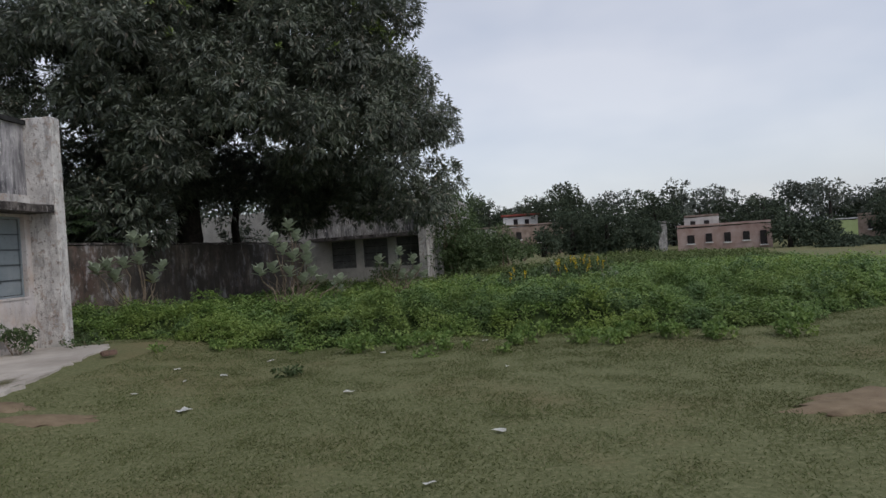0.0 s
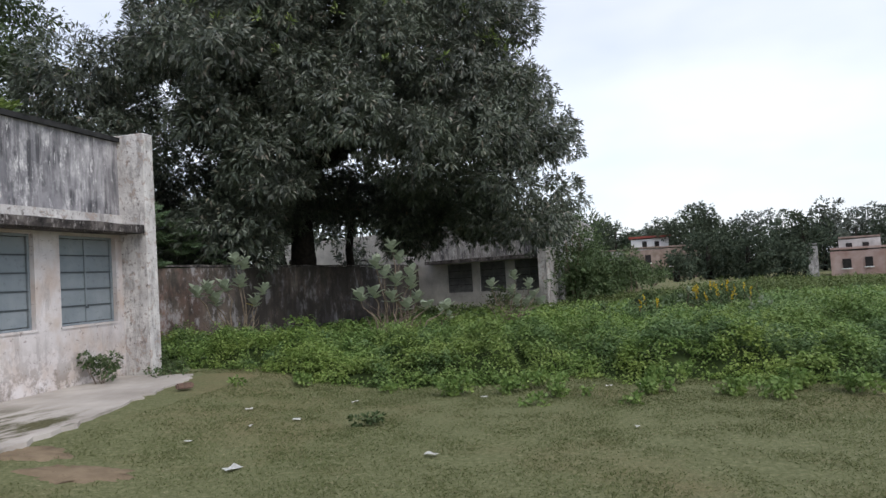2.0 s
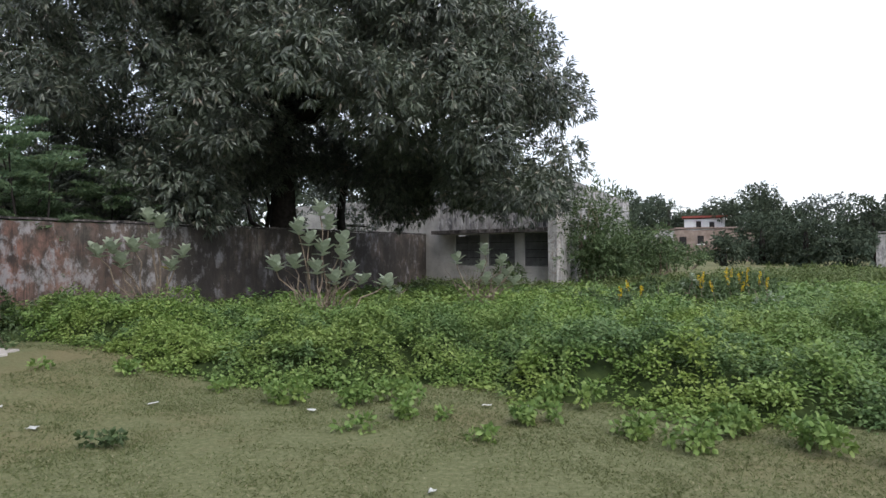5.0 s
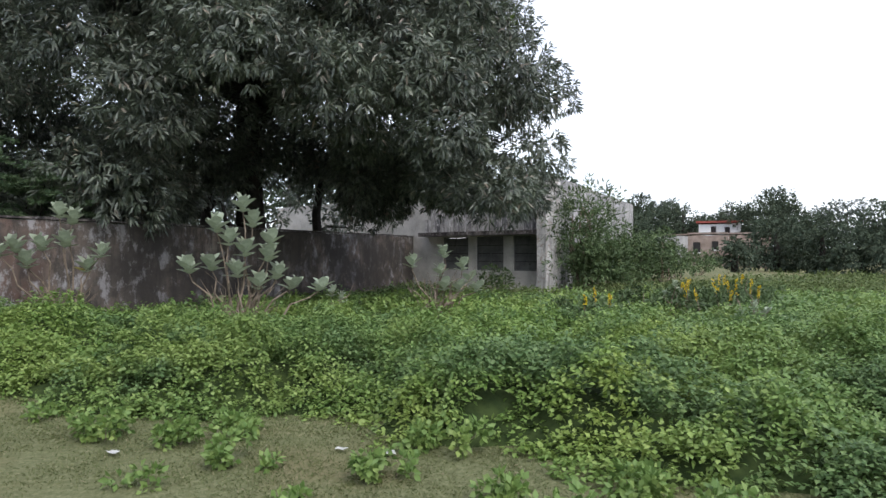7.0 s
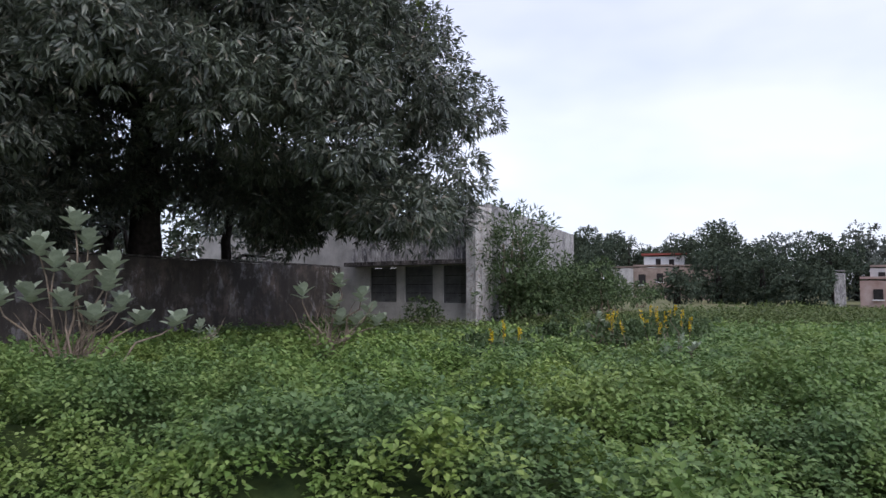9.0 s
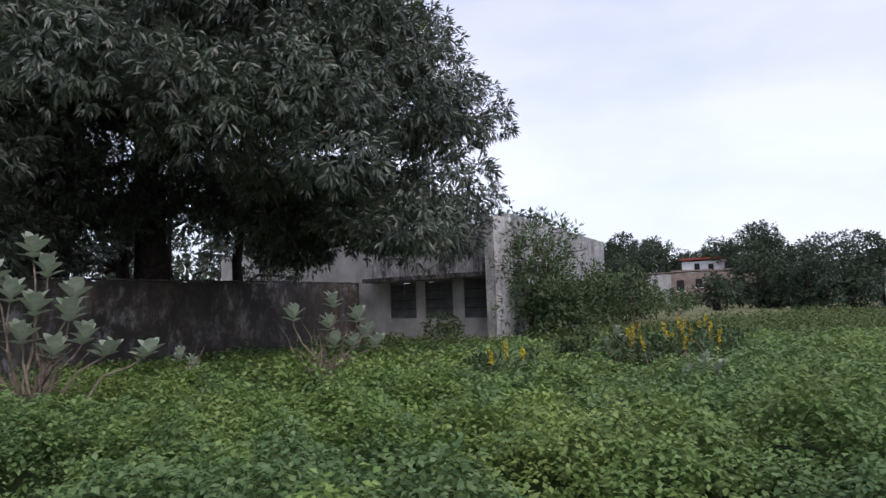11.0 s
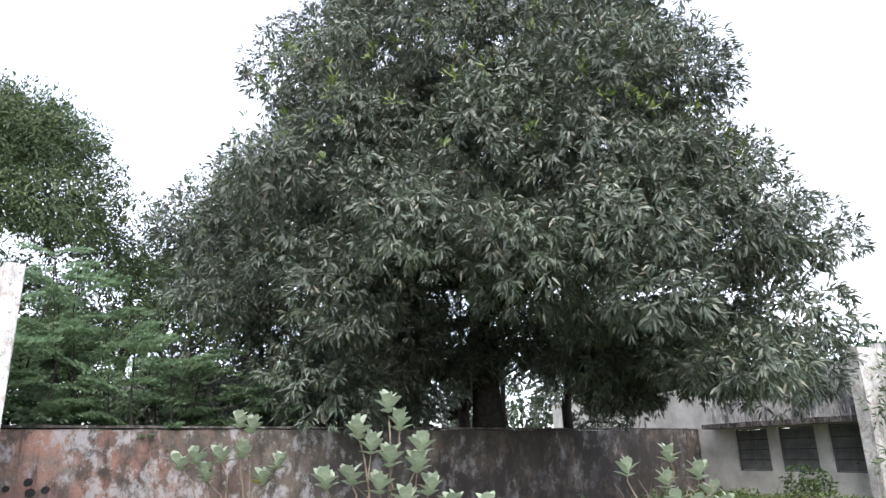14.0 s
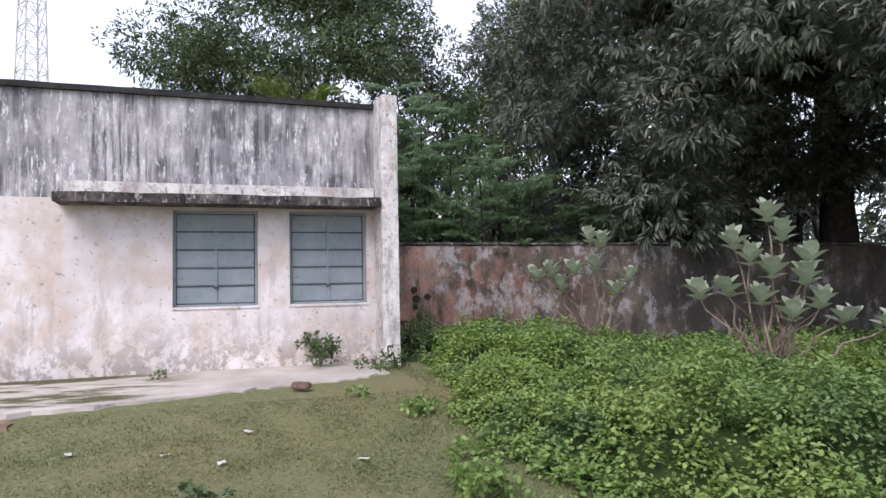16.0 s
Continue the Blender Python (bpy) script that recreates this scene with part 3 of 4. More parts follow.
# ---- second building beyond the wall ----
def second_building():
    b = thing("far_school_building", "weathered grey and white building with ledge over shuttered windows", "building", C_FRAME, kind="structure")
    wins = [(-4.8, -3.5, 0.66, 1.9), (-3.12, -1.85, 0.66, 1.9), (-1.42, -0.08, 0.66, 1.9)]
    wall_with_windows(-16, 0.0, 0.45, 0.7, -0.1, 2.1, wins, M_OLDWHITE, b, "front_wall")
    part("parapet", worn_wall(-5.6, 0.0, 0.455, 0.7, 2.1, 3.55, 0.4, 0.008, 0.02), M_OLDGREY, b, "grey streaked parapet")
    part("rear_parapet", worn_wall(-16, -5.6, 0.455, 0.7, 2.1, 3.55, 0.4, 0.008, 0.02), M_OLDWHITE, b, "dull white upper wall")
    part("ledge", worn_wall(-5.6, 0.0, -0.1, 0.45, 1.93, 2.08, 0.3, 0.012, 0.012), M_LEDGE, b, "mouldy concrete sun ledge")
    part("lintel_band", worn_wall(-5.6, 0.0, 0.30, 0.455, 2.085, 2.6, 0.3, 0.008, 0.01), M_OLDGREY, b)
    part("corner_fin", worn_wall(0.0, 0.36, -0.15, 0.75, -0.1, 3.72, 0.25, 0.014, 0.02), M_FIN, b, "tall pale corner fin")
    side = part("side_wall", worn_wall(0, 15.0, 0, 0.24, -0.1, 3.85, 0.6, 0.01, 0.03), M_OLDGREY, b)
    side.matrix_local = pose(0.3, 0.78, 0, 0, 0, 107.5)
    bm = bmesh.new()
    low = [bm.verts.new((x, y, 3.0)) for x, y in ((-16, 0.7), (0.0, 0.7), (-4.5, 15.0), (-16, 15.0))]
    r = bmesh.ops.extrude_face_region(bm, geom=[bm.faces.new(low)])
    for v in r["geom"]:
        if isinstance(v, bmesh.types.BMVert):
            v.co.z += 0.15
    part("roof", bm, M_LEDGE, b)
    part("back_wall", box((-16, 15.0, -0.1), (-4.4, 15.2, 3.5)), M_OLDGREY, b)
    for x0, x1, z0, z1 in wins:
        shutter_window(b, x0, x1, z0, z1, 0.51, M_DARKWOOD, M_HOLE, 4)
    return b


second_building()


# ---- trees ----
def tree(name, label, at, lobes, density, per, leaf, trunk_pts, trunk_r, limbs, material, spread=0.3, seed=0, lower=0.6, droop=0.35, young=None, inner=0.0):
    rng = np.random.default_rng(seed)
    t = thing(name, label, "tree", pose(*at))
    bm = bmesh.new()
    tube(bm, trunk_pts, trunk_r, 12)
    for v in bm.verts:
        v.co += Vector((1, 1, 0)) * 0.05 * noise.noise(v.co * 2.2)
    part("trunk", bm, M_BARK, t, smooth=True)
    for pts, radii in limbs:
        part("limb", tube(bmesh.new(), pts, radii, 7), M_BARK, t, smooth=True)
    c, o = lobe_points(rng, lobes, density, lower)
    base, along, nor, ln, wd = rosettes(rng, c, o, per, leaf[0], leaf[1], spread, droop)
    crown = new("crown", leaves_mesh("crown", base, along, nor, ln, wd, material, droop=0.12))
    crown.parent = t
    if inner:
        small = [(x, y, z, rx * 0.6, ry * 0.6, rz * 0.6) for x, y, z, rx, ry, rz in lobes]
        c, o = lobe_points(rng, small, density * inner, 1)
        base, along, nor, ln, wd = rosettes(rng, c, o, per, leaf[0] * 1.3, leaf[1] * 1.5, spread * 1.3, droop)
        ob = new("inner_crown", leaves_mesh("inner_crown", base, along, nor, ln, wd, material, droop=0.12))
        ob.parent = t
    if young:
        base, along, nor, ln, wd = rosettes(rng, *young, 12, leaf[0], leaf[1], spread, 0.0)
        ob = new("young_leaves", leaves_mesh("young_leaves", base, along, nor, ln, wd, M_MANGO_NEW))
        ob.parent = t
        ob["label"] = "fresh yellow-green leaf tufts"
    return t


def mango_tree():
    """A broad mango: local x runs across the view of the wall, local y away from it."""
    rng = np.random.default_rng(11)
    lobes = []
    profile_z = (2.2, 3.2, 5.0, 6.8, 9.0, 11.0, 13.2, 15.2)
    profile_r = (4.6, 6.3, 7.0, 6.9, 5.9, 5.0, 3.7, 1.5)
    for z0, k in ((3.3, 19), (4.9, 22), (6.6, 22), (8.4, 19), (10.2, 17), (12.0, 13), (13.7, 9), (14.8, 4)):
        R = float(np.interp(z0, profile_z, profile_r))
        for i in range(k):
            a = (i + rng.uniform(-0.3, 0.3)) * math.tau / k
            s = rng.uniform(0.8, 1.55)
            rr = max(0.3, R - s * 0.8) * rng.uniform(0.8, 1.08)
            if math.cos(a) > 0 and z0 > 5.5:
                rr *= 0.93 if z0 < 8 else 1.04
            if math.cos(a) < -0.4 and 4 < z0 < 7:
                rr *= 1.14
            x, y, z = 1.5 - 0.13 * (z0 - 4) + rr * math.cos(a), -3.2 + 0.68 * rr * math.sin(a), z0 + rng.uniform(-0.6, 0.6)
            # open gaps under the crown round the trunk
            if y < 0.5 and (z < 3.7 and -0.5 < x + 0.17 * y < 0.9 or 6.8 < z < 8.8 and -0.9 < x + 0.17 * y < 0.3):
                continue
            if z < 4.4 and 1.0 < x < 2.8 and y < 1:
                z += 0.7
            lobes.append((x, y, z, s, s, s * rng.uniform(0.62, 0.85)))
    for k in range(19):
        w = rng.uniform(0.65, 1.1)
        lobes.append((rng.uniform(2.7, 6.0), rng.uniform(-4.2, 0.8), rng.uniform(2.7, 4.3), w, w, 0.8 * w))
    for k in range(7):
        lobes.append((rng.uniform(-2.8, -0.3), rng.uniform(-3.6, -1.0), rng.uniform(3.7, 5.2), 1.0, 1.0, 0.75))
    for k in range(14):
        lobes.append((rng.uniform(-5.6, -1.0), rng.uniform(-3.6, 0.6), rng.uniform(2.5, 3.2), 1.1, 1.1, 0.75))
    for k in range(26):
        z0 = rng.uniform(6, 12.5)
        R = float(np.interp(z0, profile_z, profile_r)) * 0.45
        a = rng.uniform(0, math.tau)
        lobes.append((1.0 + R * math.cos(a), -2.0 + 0.7 * R * math.sin(a), z0, 1.7, 1.7, 1.2))
    limbs = []
    for a, r, z1, z2 in ((0.3, 4.6, 5.4, 6.6), (2.8, 4.8, 5.6, 7.2), (4.2, 3.2, 5.2, 7.4), (5.4, 3.6, 5.0, 7.6), (1.4, 3.6, 4.6, 7.4), (3.5, 3.5, 6.2, 9.6), (0.0, 3.2, 5.4, 10.0), (4.7, 1.8, 5.5, 12.0)):
        pts = crooked(rng, (0.05 * math.cos(a), 0.05, z1), (0.9 + r * math.cos(a), -1.6 + 0.7 * r * math.sin(a), z2), 7, 0.13)
        limbs.append((pts, [0.2 - 0.024 * i for i in range(7)]))
    k = 80
    a = rng.uniform(math.pi, math.tau, k)
    z = rng.uniform(6.3, 10.5, k)
    R = np.interp(z, profile_z, profile_r)
    young = (np.stack([1.3 - 0.13 * (z - 4) + R * np.where(np.cos(a) > 0, 0.86, 1.0) * np.cos(a), -3.2 + 0.72 * R * np.sin(a), z], 1), np.stack([np.cos(a), np.sin(a), 0.6 + 0 * a], 1))
    trunk = [(0, 0, -0.2), (0, 0, 0.6), (0.02, 0, 2.2), (0.0, 0.05, 4.0), (-0.08, 0.1, 6.0), (-0.15, 0.1, 9.0), (-0.2, 0, 12.5)]
    return tree("mango_tree", "large spreading mango tree with dark drooping leaves behind the wall", (-5.3, 21.4, 0, 0, 0, 14), lobes, 11.5, 13, (0.175, 0.043),
                trunk, [0.6, 0.47, 0.42, 0.38, 0.3, 0.2, 0.08], limbs, M_MANGO, 0.16, 12, 0.75, 0.45, young, 0.5)


mango_tree()


def thin_tree():
    rng = np.random.default_rng(8)
    trunk = [(0, 0, -0.2), (0.05, 0, 1.2), (0.0, 0.1, 2.6), (0.3, 0.1, 4.5)]
    lobes = [(rng.uniform(-1.5, 2.5), rng.uniform(-1, 1), rng.uniform(3.4, 5.5), 1.0, 1.0, 0.7) for _ in range(8)]
    return tree("young_mango_tree", "slim mango tree beside the large one", (-4.05, 23.9, 0, 0, 0, 14), lobes, 8, 8, (0.24, 0.06), trunk, [0.2, 0.17, 0.15, 0.06], [], M_MANGO, 0.16, 9)


thin_tree()


def back_tree(name, label, at, height, spread_r, seed, material, density=5, count=46, low=0.3, leaf=(0.2, 0.08)):
    rng = np.random.default_rng(seed)
    lobes = []
    for _ in range(count):
        f = rng.uniform(low, 1.0)
        R = spread_r * math.sin(math.pi * min(0.98, 0.12 + 0.86 * (f - low) / (1 - low))) ** 0.6
        a = rng.uniform(0, math.tau)
        rr = R * rng.uniform(0.45, 1.0)
        s = rng.uniform(0.06, 0.13) * height
        lobes.append((rr * math.cos(a), rr * math.sin(a), f * height - s * 0.4, s, s, s * 0.6))
    limbs = []
    for i in range(6):
        x, y, z = lobes[i * 5][:3]
        limbs.append((crooked(rng, (0, 0, height * 0.3), (x, y, z), 6, 0.15), [0.12, 0.1, 0.085, 0.07, 0.05, 0.03]))
    trunk = [(0, 0, -0.2), (0.1, 0, height * 0.2), (-0.1, 0.1, height * 0.5), (0.1, 0, height * 0.85)]
    return tree(name, label, at, lobes, density, 8, leaf, trunk, [0.3, 0.24, 0.16, 0.05], limbs, material, 0.3, seed + 1, 0.9, 0.1, None, 0.35)


back_tree("broadleaf_tree", "tall loose-crowned tree behind the white building", (-18.6, 13.9, 0), 12.8, 5.8, 21, M_TREE, 8.5, 130, 0.12, (0.16, 0.055))
back_tree("broadleaf_tree", "tall green tree behind the mango", (-18.0, 24.5, 0), 14.0, 4.6, 25, M_TREE, 3.6, 100, 0.1)
back_tree("broadleaf_tree", "lower green tree behind the saplings", (-16.5, 18.0, 0), 8.2, 3.6, 27, M_TREE, 3.5, 70, 0.1, (0.17, 0.065))
back_tree("dark_tree", "dark leafy tree filling the shade behind the mango trunk", (-6.8, 25.4, 0), 5.2, 3.6, 33, M_MANGO, 6, 40, 0.1)
back_tree("dark_tree", "dark dense tree in the shade behind the mango", (-9.0, 26.5, 0), 9.0, 5.5, 31, M_MANGO, 4, 44, 0.15)


def feather_shrub(at, height, seed, n=60, material=None, label="feathery light green sapling behind the wall"):
    """A sapling of fine compound fronds on thin stems."""
    rng = np.random.default_rng(seed)
    t = thing("feathery_sapling", label, "sapling", pose(*at), group="saplings behind the wall")
    bases, alongs, nors = [], [], []
    for k in range(4):
        top = Vector((rng.normal(0, 0.5), rng.normal(0, 0.5), height * rng.uniform(0.75, 1.0)))
        pts = crooked(rng, (rng.normal(0, 0.1), rng.normal(0, 0.1), -0.1), top, 7, 0.06)
        part("stem", tube(bmesh.new(), pts, [0.035, 0.03, 0.026, 0.022, 0.018, 0.013, 0.007], 6), M_BARK, t)
        for _ in range(n // 4):
            f = rng.uniform(0.25, 1.0) * 5.99
            p = pts[int(f)].lerp(pts[int(f) + 1], f - int(f))
            a = rng.uniform(0, math.tau)
            L = rng.uniform(0.5, 0.9)
            d = Vector((math.cos(a), math.sin(a), rng.uniform(0.1, 0.9)))
            for i in range(9):
                g = (i + 2) / 10
                q = p + d * L * g + Vector((0, 0, -0.4 * L * g * g))
                s = d.cross(Vector((0, 0, 1))).normalized()
                for side in (-1, 1):
                    w = 0.20 * (1.1 - 0.6 * g)
                    for j in range(4):
                        b = q + s * side * w * (j + 0.4) / 4
                        for fb in (-1, 1):
                            bases.append(b)
                            alongs.append(d * fb * 0.9 + s * side * 0.6 + Vector((0, 0, rng.uniform(-0.7, 0.5))))
                            nors.append((0, 0, 1))
    k = len(bases)
    ob = new("foliage", leaves_mesh("foliage", np.array([tuple(b) for b in bases]), np.array([tuple(b) for b in alongs]), np.array(nors, float) + rng.normal(0, 0.8, (k, 3)), np.full(k, 0.1), np.full(k, 0.042), material or M_FEATHER))
    ob.parent = t
    return t


for k, (u, yy, hh) in enumerate(((0.6, 3.2, 3.6), (1.7, 3.6, 4.3), (2.7, 3.0, 3.3), (3.5, 3.8, 3.9), (0.4, 4.6, 4.6), (2.2, 5.0, 5.0), (4.6, 3.3, 2.9), (1.2, 6.5, 4.6), (3.6, 6.6, 4.4))):
    w = A_FRAME @ Vector((u, yy, 0))
    feather_shrub((w.x, w.y, 0), hh * 1.12, 40 + k, 64)
w = A_FRAME @ Vector((-0.8, 2.2, 0))
feather_shrub((w.x, w.y, 3.1), 1.9, 77, 20, M_MANGO_NEW, "yellow-green sapling growing on the roof")


# ---- bushes ----
def bush(name, label, at, rx, ry, h, seed, material, density=24, leaf=(0.12, 0.06), per=7, lobes_n=14, stems=7, category="bush", group=""):
    rng = np.random.default_rng(seed)
    t = thing(name, label, category, pose(*at), group=group)
    lobes = []
    for _ in range(lobes_n):
        a, r, f = rng.uniform(0, math.tau), math.sqrt(rng.random()), rng.uniform(0.25, 0.85)
        s = h * rng.uniform(0.16, 0.26)
        lobes.append((rx * 0.8 * r * math.cos(a), ry * 0.8 * r * math.sin(a), h * f * (1.15 - 0.35 * r), s * 1.2, s * 1.2, s))
    for i in range(stems):
        x, y, z = lobes[i % lobes_n][:3]
        part("stem", tube(bmesh.new(), crooked(rng, (x * 0.25, y * 0.25, -0.05), (x, y, z), 5, 0.03 * h), [0.018 * h, 0.015 * h, 0.012 * h, 0.009 * h, 0.004 * h], 5), M_STEM, t)
    c, o = lobe_points(rng, lobes, density, 1)
    base, along, nor, ln, wd = rosettes(rng, c, o, per, leaf[0], leaf[1], leaf[0], 0.0)
    ob = new("foliage", leaves_mesh("foliage", base, along, nor, ln, wd, material))
    ob.parent = t
    return t


for k, (x, y, rx, h) in enumerate(((4.9, 25.6, 0.8, 1.7), (5.6, 28.0, 1.0, 1.9), (7.0, 30.5, 1.5, 2.2), (8.8, 32.5, 1.6, 2.2), (7.9, 36.5, 2.0, 2.9), (10.6, 37.0, 1.8, 1.6), (12.5, 41.0, 2.2, 1.4))):
    bush("bush", "tangled green bush beside the weathered building", (x, y, ground_z(x, y)), rx, rx, h, 100 + k, M_BUSH, 9 if y > 30 else 14, (0.16, 0.07), 7, 16, 6, group="bushes by the second building")
w = C_FRAME @ Vector((0.9, 1.2, 0))
bush("roof_shrub", "shrub sprouting over the wall corner", (w.x, w.y, 0), 0.7, 0.7, 4.3, 131, M_BUSH, 3.0, (0.2, 0.045), 8, 16, 8)
w = C_FRAME @ Vector((-1.5, -0.5, 0))
bush("bush", "dark weed shrub under the shuttered windows", (w.x, w.y, 0), 0.6, 0.35, 0.85, 133, M_BUSH, 16, (0.11, 0.06))
for k, (u, yy, rx, h) in enumerate(((5.6, 4.4, 1.3, 3.2), (7.6, 5.2, 1.5, 3.0), (9.3, 7.2, 1.5, 3.2), (4.9, 6.5, 1.6, 3.8), (11.3, 9.5, 1.6, 3.2), (7.0, 8.5, 2.0, 4.2))):
    w = A_FRAME @ Vector((u, yy, 0))
    bush("dark_shrub", "dark leafy shrub in the shade behind the wall", (w.x, w.y, 0), rx, rx, h, 180 + k, M_MANGO, 9, (0.2, 0.07), 7, 18, 6, group="shrubs behind the wall")
for k, (x, y, rx, h) in enumerate(((6.0, 17.0, 1.0, 0.75), (5.1, 17.9, 0.8, 0.7), (7.2, 17.6, 0.9, 0.65), (3.4, 15.8, 0.7, 0.5))):
    bush("bush", "dark green bush standing out of the weeds", (x, y, 0), rx, rx, h, 140 + k, M_BUSH, 34, (0.1, 0.055), 7, 16, 6)
for k, (u, yy, r, h) in enumerate(((-1.05, 0.2, 0.22, 0.5), (-0.2, -0.45, 0.35, 0.32), (-0.5, -0.35, 0.25, 0.22), (0.5, 0.7, 0.5, 0.6), (0.7, 1.6, 0.5, 0.5), (-3.0, -0.05, 0.14, 0.14))):
    w = A_FRAME @ Vector((u, yy, 0))
    bush("weed_clump", "small green weed clump at the foot of the building", (w.x, w.y, 0.24), r, r, h, 150 + k, M_BUSH, 70, (0.055, 0.03), 6, 9, 5, "weed")


def flower_spikes(x, y, n, seed):
    rng = np.random.default_rng(seed)
    t = thing("flowering_shrub", "weed shrub with upright yellow flower spikes", "shrub", pose(x, y, 0), group="yellow flowering shrubs")
    for k in range(n):
        a, r = rng.uniform(0, math.tau), rng.uniform(0.05, 0.45)
        p = Vector((r * math.cos(a), r * math.sin(a), 0))
        top = p + Vector((rng.normal(0, 0.08), rng.normal(0, 0.08), rng.uniform(0.6, 0.85)))
        part("stem", tube(bmesh.new(), [p, p.lerp(top, 0.5), top], [0.012, 0.009, 0.005], 5), M_STEM, t)
        m = 36
        f = rng.uniform(0.68, 1.0, m)[:, None]
        base = np.array(p) + (np.array(top) - np.array(p)) * f
        d = unit(rng.normal(0, 1, (m, 3)) + np.array([0, 0, 0.4]))
        ob = new("flower_spike", leaves_mesh("flower_spike", base, d, rng.normal(0, 1, (m, 3)), np.full(m, 0.042), np.full(m, 0.032), M_FLOWER))
        ob.parent = t
    m = 260
    base = np.stack([rng.normal(0, 0.3, m), rng.normal(0, 0.3, m), rng.uniform(0.1, 0.6, m)], 1)
    ob = new("foliage", leaves_mesh("foliage", base, rng.normal(0, 1, (m, 3)) + np.array([0, 0, 0.4]), rng.normal(0, 1, (m, 3)) + np.array([0, 0, 1]), np.full(m, 0.14), np.full(m, 0.05), M_BUSH))
    ob.parent = t


for k, (x, y, n) in enumerate(((5.45, 15.6, 4), (6.25, 15.4, 6), (6.9, 18.0, 4), (3.4, 13.4, 3), (5.85, 16.4, 3))):
    flower_spikes(x, y, n, 170 + k)


# ---- milkweed shrubs along the wall ----
def big_leaf():
    """A thick oval leaf with a keel, lying along x."""
    bm = bmesh.new()
    rows = []
    for i, (x, w) in enumerate(((0, 0.03), (0.08, 0.17), (0.3, 0.31), (0.58, 0.37), (0.82, 0.30), (0.95, 0.15), (1.0, 0.03))):
        z = -0.12 * x * x
        rows.append([bm.verts.new((x, s * w, z + 0.22 * abs(s) * w)) for s in (-1, 0, 1)])
    for a, b in zip(rows, rows[1:]):
        for k in range(2):
            bm.faces.new((a[k], b[k], b[k + 1], a[k + 1]))
    return bm


LEAF = mesh_of("milkweed_leaf", big_leaf(), M_CALO, True)
LEAF_OLD = mesh_of("milkweed_leaf_old", big_leaf(), M_CALOY, True)


def milkweed(at, tips, seed, twigs=10, size=0.2, label="milkweed shrub with broad grey-green leaves on pale woody stems"):
    """Stems from one root to the given tips, each with a rosette of broad leaves."""
    rng = np.random.default_rng(seed)
    t = thing("milkweed_shrub", label, "shrub", pose(*at), group="milkweed shrubs along the wall")
    for tip in tips:
        tip = Vector(tip)
        pts = crooked(rng, (rng.normal(0, 0.06), rng.normal(0, 0.06), -0.05), tip, 6, 0.04)
        part("stem", tube(bmesh.new(), pts, [0.02, 0.018, 0.016, 0.014, 0.011, 0.007], 6), M_STEM, t)
        d = (pts[-1] - pts[-2]).normalized()
        for layer in range(4):
            for k in range(3 if layer else 2):
                a = (k * 2 + layer) * math.tau / (6 if layer else 4) + rng.uniform(-0.2, 0.2)
                el = (1.3, 1.05, 0.75, 0.4)[layer] + rng.uniform(-0.15, 0.15)
                L = size * (0.85, 1.1, 1.15, 1.0)[layer] * rng.uniform(0.85, 1.15)
                ob = new("leaf", LEAF_OLD if rng.random() < 0.02 and layer == 3 else LEAF)
                ob.parent = t
                q = Vector((math.cos(a) * math.cos(el), math.sin(a) * math.cos(el), math.sin(el)))
                ob.matrix_local = Matrix.Translation(tip - d * 0.045 * layer) @ q.to_track_quat("X", "Z").to_matrix().to_4x4() @ Matrix.Scale(L, 4)
    for k in range(twigs):
        a = rng.uniform(0, math.tau)
        end = Vector((math.cos(a) * rng.uniform(0.25, 0.8), math.sin(a) * rng.uniform(0.2, 0.5), rng.uniform(0.3, 1.0)))
        part("dry_twig", tube(bmesh.new(), crooked(rng, (rng.normal(0, 0.1), rng.normal(0, 0.08), 0), end, 6, 0.05), [0.011, 0.01, 0.008, 0.007, 0.005, 0.003], 5), M_STEM, t)
    return t


milkweed((-1.92, 12.25, 0.1), [(0.05, 0.05, 1.98), (0.2, 0.1, 1.75), (-0.26, -0.2, 1.66), (-0.08, -0.1, 1.48), (0.42, 0.3, 1.45), (0.12, 0.0, 1.32), (0.52, 0.37, 0.95), (0.41, 0.2, 1.24), (-0.57, -0.46, 1.07),
                               (-0.34, -0.26, 1.1), (0.75, 0.51, 0.74), (1.12, 0.72, 0.71), (0.02, -0.1, 1.01), (0.31, 0.1, 0.82)], 201, 46, 0.205)
milkweed((-5.0, 12.75, 0.12), [(-0.04, -0.04, 1.91), (0.13, 0.1, 1.81), (0.04, 0.0, 1.45), (-0.23, -0.25, 1.38), (-0.48, -0.5, 1.35), (-0.64, -0.7, 1.27), (0.45, 0.4, 1.25), (0.29, 0.25, 1.03), (-0.34, -0.39, 1.12)], 202, 30, 0.21)
milkweed((0.7, 15.2, 0.1), [(-0.41, -0.12, 1.08), (0.14, 0.04, 1.26), (0.1, 0.0, 0.91), (0.52, 0.13, 1.02), (0.2, 0.0, 0.65), (0.69, 0.16, 0.75), (0.83, 0.19, 0.57), (0.47, 0.1, 0.61)], 203, 34, 0.19)
milkweed((-0.9, 13.9, 0.1), [(0, 0, 0.62), (0.12, 0.05, 0.5)], 204, 3, 0.12, "small milkweed seedling against the wall")
milkweed((5.15, 15.6, 0.0), [(0, 0, 0.75), (0.15, 0.05, 0.6), (-0.12, 0.1, 0.55)], 205, 2, 0.1, "milkweed rising out of the weeds")
